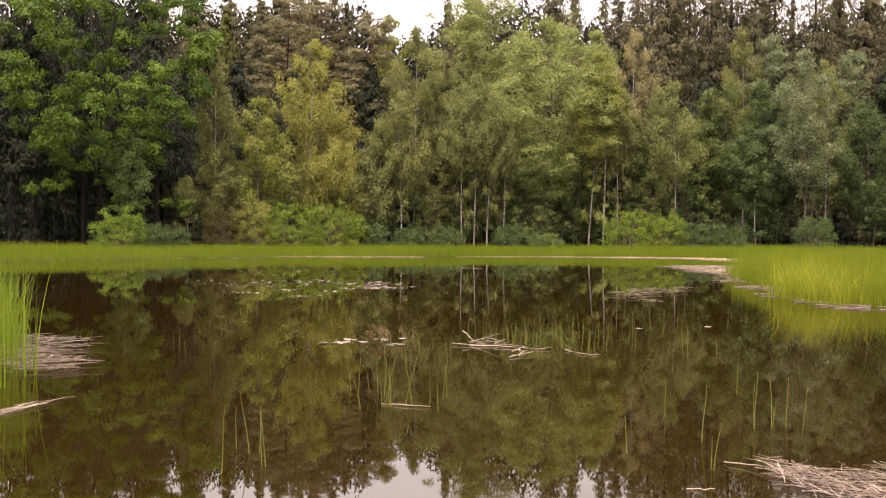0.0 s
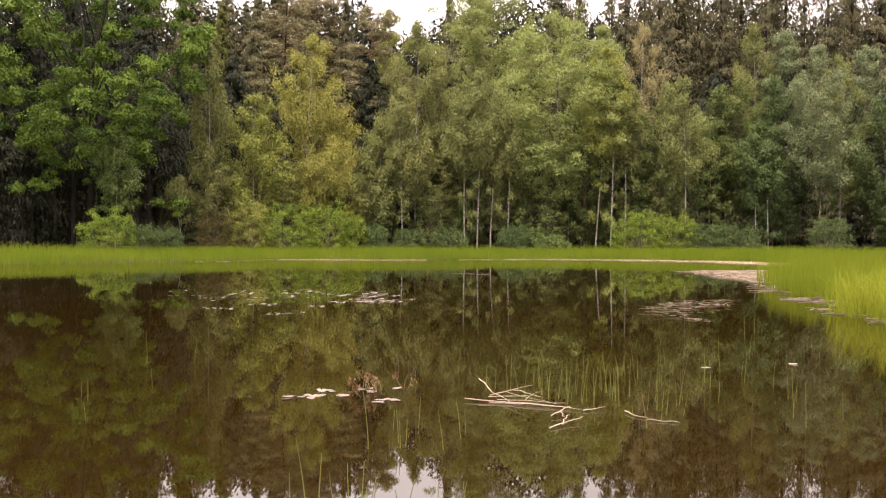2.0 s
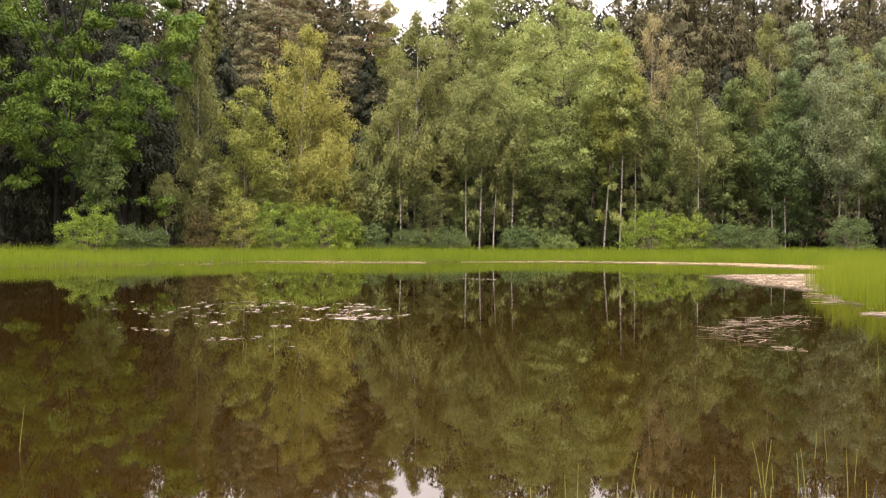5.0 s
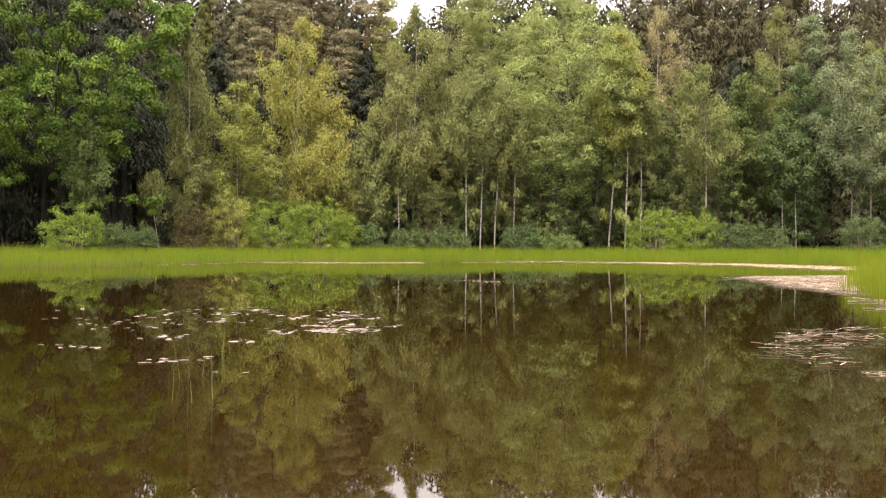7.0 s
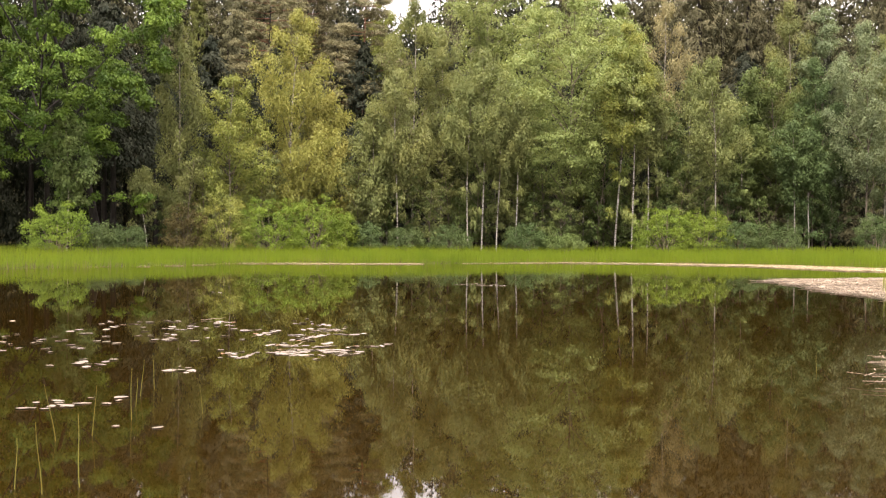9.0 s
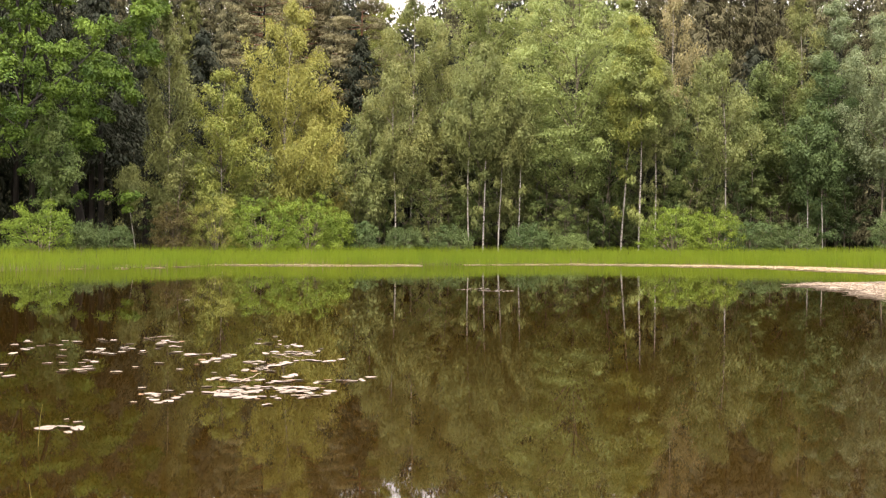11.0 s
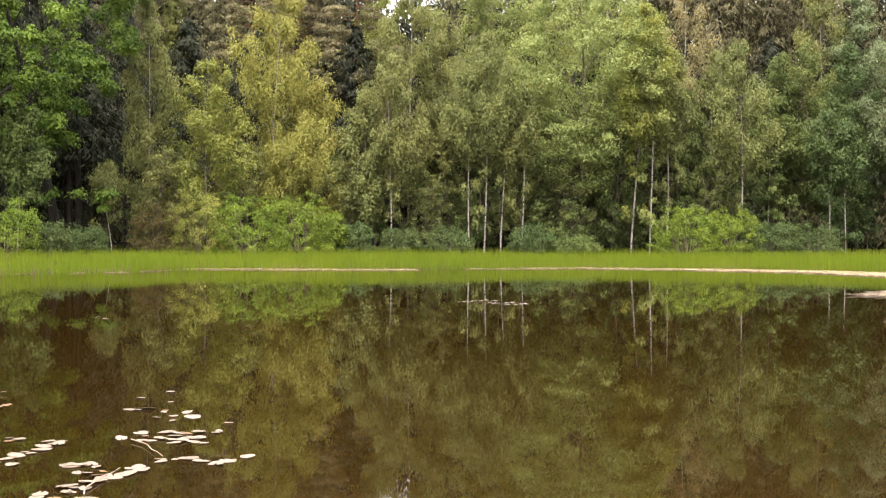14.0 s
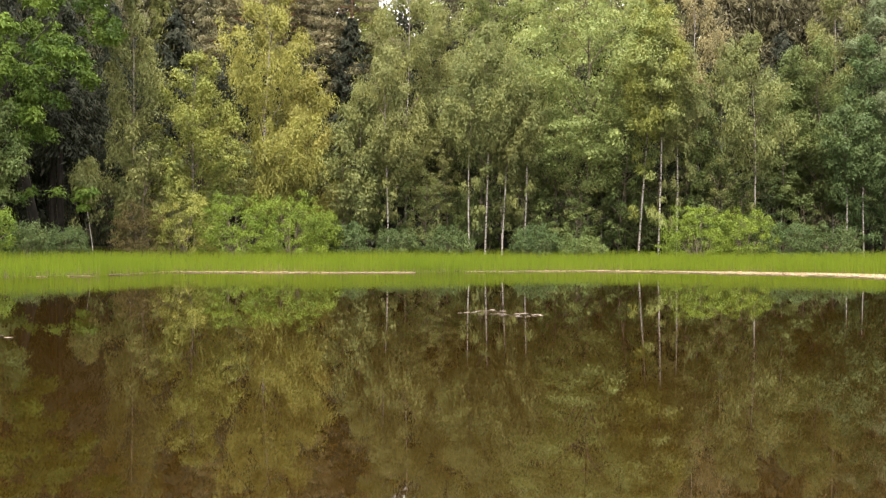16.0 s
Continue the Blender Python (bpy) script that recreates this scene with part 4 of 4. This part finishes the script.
for x, y in PAD_SPOTS:
    rust = rng.random() < 0.07
    if x < -3.1 or y > 40:
        # the far field of pads is one sheet of many
        me = PAD_MESHES[int(rng.integers(8))]
        m = pose(x, y, 0.001 + 0.006 * rng.random(), rng.normal(0, 3), rng.normal(0, 3), rng.uniform(0, 360))
        k = len(FAR_PADS[0])
        FAR_PADS[0].extend(m @ q.co for q in me.vertices)
        FAR_PADS[1].extend([k + i for i in f.vertices] for f in me.polygons)
        continue
    pad = new("lily_pad", (WITHERED if rust else PAD_MESHES)[int(rng.integers(2 if rust else 8))])
    pad.matrix_world = pose(x, y, 0.001 + 0.006 * rng.random(), rng.normal(0, 3), rng.normal(0, 3), rng.uniform(0, 360)) @ Matrix.Scale(rng.uniform(0.6, 1.15), 4)
    tagged(pad, "withered rust-brown lily pad floating on the pond" if rust else "pale oval lily pad floating on the pond", "lily pad", "lily pads on the pond")
far_pads = bpy.data.meshes.new("lily_pad_field")
far_pads.from_pydata(FAR_PADS[0], [], FAR_PADS[1])
far_pads.materials.append(PAD)
tagged(new("lily_pad_field", far_pads), "scattered field of pale lily pads floating on the pond", "lily pads", kind="stuff")


def stem_mesh(h, bow, thick, mat):
    f = np.linspace(0, 1, 7)
    v, q = tubes([(np.stack([bow * f**2 * h, 0.2 * bow * np.sin(f * 5) * h, -0.12 + (h + 0.12) * f], 1), thick * (1 - 0.75 * f) + 0.0008)], 5)
    return raw_mesh("reed_stem", v, q, mat, True)


STEMS = [stem_mesh(0.13 + 0.036 * i, (0.05, 0.1, -0.07, 0.15, 0.08, 0.03, 0.12)[i], 0.0021 + 0.00016 * i, LEAF["stem"]) for i in range(7)]
STEM_BEDS = [(0.5, 13.4, 0.26, 0.42, 10), (1.0, 13.05, 0.28, 0.66, 30), (1.54, 13.02, 0.33, 1.6, 24), (2.34, 13.46, 0.42, 2.09, 17), (2.05, 7.22, 0.14, 0.1, 7), (1.34, 5.9, 0.03, 0.05, 2), (-0.5, 10.9, 0.3, 0.7, 5), (-0.1, 10.7, 0.22, 0.8, 4), (-1.05, 6.08, 0.17, 0.42, 6), (-1.96, 21.44, 0.38, 1.31, 3),
             (-2.2, 23.48, 0.16, 1.64, 3), (-3.08, 13.4, 0.6, 3.6, 6), (3.6, 20.34, 0.74, 5.18, 12), (-2.28, 23.31, 0.24, 2.38, 3), (-0.38, 8.1, 0.06, 0.06, 7)]
STEM_SPOTS = [(x + w * rng.uniform(-1, 1), y + d * rng.uniform(-1, 1), 0) for x, y, w, d, count in STEM_BEDS for i in range(count)]
# taller stems that stand alone
STEM_SPOTS += [(x, y, 2) for x, y in [(-0.76, 8.9), (-0.7, 9.0), (-0.62, 8.77), (-0.55, 8.8), (-0.48, 8.75), (-0.55, 7.93), (-0.42, 8.6), (-0.25, 8.1), (-0.21, 8.2), (-0.09, 8.25), (-0.03, 7.83), (0.0, 8.4), (0.04, 8.52), (1.49, 6.73), (1.45, 7.65), (0.99, 6.33), (2.2, 8.83)]]
STEM_SPOTS += [(-1.91, 20.17, 6), (-1.77, 20.33, 6)]
for x, y, tall in STEM_SPOTS:
    stem = new("reed_stem", STEMS[int(rng.integers(tall, 7))])
    stem.matrix_world = pose(x, y, 0, rng.normal(0, 3), rng.normal(0, 3.5), rng.uniform(0, 360))
    tagged(stem, "single thin green reed stem rising from the water", "reed", "sparse reed stems in the pond")


def stick(name, a, b, radius, mat, parent=None, label=""):
    a, b = np.array(a, float), np.array(b, float)
    f = np.linspace(0, 1, 6)[:, None]
    side = np.array([-(b - a)[1], (b - a)[0], 0]) * 0.03
    line = a + (b - a) * f + side * np.sin(f * 3.1) * rng.normal(0, 0.8) + rng.normal(0, 0.007, (6, 3)) * [1, 1, 0.4]
    v, q = tubes([(line, radius * np.linspace(1, 0.5, 6) * rng.uniform(0.8, 1.15, 6))], 6)
    me = raw_mesh(name, v, q, mat, True)
    return part(name, me, parent, label) if parent else tagged(new(name, me), label, "stick")


def stick_pile():
    root = new("stick_pile")
    root.location = (0.5, 12.8, 0)
    tagged(root, "small pile of bleached sticks lying on the water", "sticks")
    o = np.array([0.5, 12.8, 0])
    ends = [((0.09, 12.76, 0.02), (0.9, 12.34, 0.01)), ((0.3, 12.95, 0.02), (0.62, 12.75, 0.13)), ((0.22, 13.3, 0.11), (0.46, 12.62, 0.01)), ((0.35, 12.7, 0.02), (0.86, 12.45, 0.03)), ((0.42, 12.95, 0.05), (0.8, 12.5, 0.02)),
            ((0.3, 12.62, 0.01), (0.95, 12.25, 0.02)), ((0.5, 13.0, 0.06), (0.72, 12.85, 0.02)), ((0.55, 12.6, 0.03), (0.7, 12.95, 0.05)), ((0.28, 12.8, 0.03), (0.6, 12.86, 0.03))]
    for a, b in ends:
        stick("stick", np.array(a) - o, np.array(b) - o, rng.uniform(0.0025, 0.005), STICK, root)
    other = new("stick_pile")
    other.location = (0.8, 11.8, 0)
    tagged(other, "few broken bleached sticks floating together", "sticks")
    o = np.array([0.8, 11.8, 0])
    for a, b in [((0.64, 11.4, 0.01), (0.92, 11.8, 0.03)), ((0.8, 12.1, 0.02), (0.78, 11.7, 0.04)), ((0.7, 11.9, 0.02), (0.86, 12.15, 0.05)), ((0.74, 11.6, 0.01), (0.84, 11.95, 0.02))]:
        stick("stick", np.array(a) - o, np.array(b) - o, rng.uniform(0.0025, 0.005), STICK, other)


stick_pile()
for a, b in [((0.94, 12.2, 0.01), (1.14, 12.33, 0.02)), ((1.27, 12.17, 0.01), (1.36, 11.87, 0.01)), ((1.36, 11.8, 0.01), (1.56, 11.68, 0.01)), ((-0.42, 8.14, 0.008), (-0.09, 8.02, 0.008)), ((1.13, 5.44, 0.005), (1.27, 5.43, 0.005)), ((1.45, 6.09, 0.01), (1.62, 5.9, 0.02))] + [((-3.55, 31.71, 0.012), (-3.26, 31.99, 0.02)), ((-1.62, 28.51, 0.012), (-1.62, 29.12, 0.02)), ((-1.72, 27.62, 0.012), (-1.64, 28.2, 0.02)), ((-1.8, 29.98, 0.012), (-1.5, 29.43, 0.02))]:
    stick("floating_stick", a, b, 0.004 if b[1] < 20 else 0.0035, STICK, label="single bleached stick floating on the pond")


def withered_lily(x, y, seed):
    r = np.random.default_rng(seed)
    root = new("withered_lily")
    root.location = (x, y, 0)
    tagged(root, "withered brown water lily with drooping curled leaves", "water plant", "withered lilies by the pads")
    for i in range(3):
        az, h, w = r.uniform(0, 6.28), r.uniform(0.08, 0.17), r.uniform(0.05, 0.14)
        f = np.linspace(0, 1, 7)
        line = np.stack([np.cos(az) * w * f + 0.02 * np.sin(f * 4 + i), np.sin(az) * w * f, -0.05 + (h + 0.05) * f**0.9], 1)
        v, q = tubes([(line, np.full(7, 0.0024))], 5)
        stalk = part("stalk", raw_mesh("stalk", v, q, BROWN_STALK, True), root)
        n = 9
        c = line[-1] + r.normal(0, 0.012, (n, 3)) - [0, 0, 1] * r.uniform(0, 0.06, (n, 1))
        v, q = leaves(c, r.normal(0, 1, (n, 3)) + [0, 0, -1.5], r.normal(0, 1, (n, 3)), r.uniform(0.025, 0.055, n), r.uniform(0.01, 0.022, n))
        part("curled_leaf", raw_mesh("curled_leaf", v, q, PAD_RUST), stalk)


for k, (x, y) in enumerate([(-0.78, 13.35), (-0.68, 13.2), (-0.6, 13.3), (-0.42, 13.4), (-0.72, 12.95)]):
    withered_lily(x, y, k)
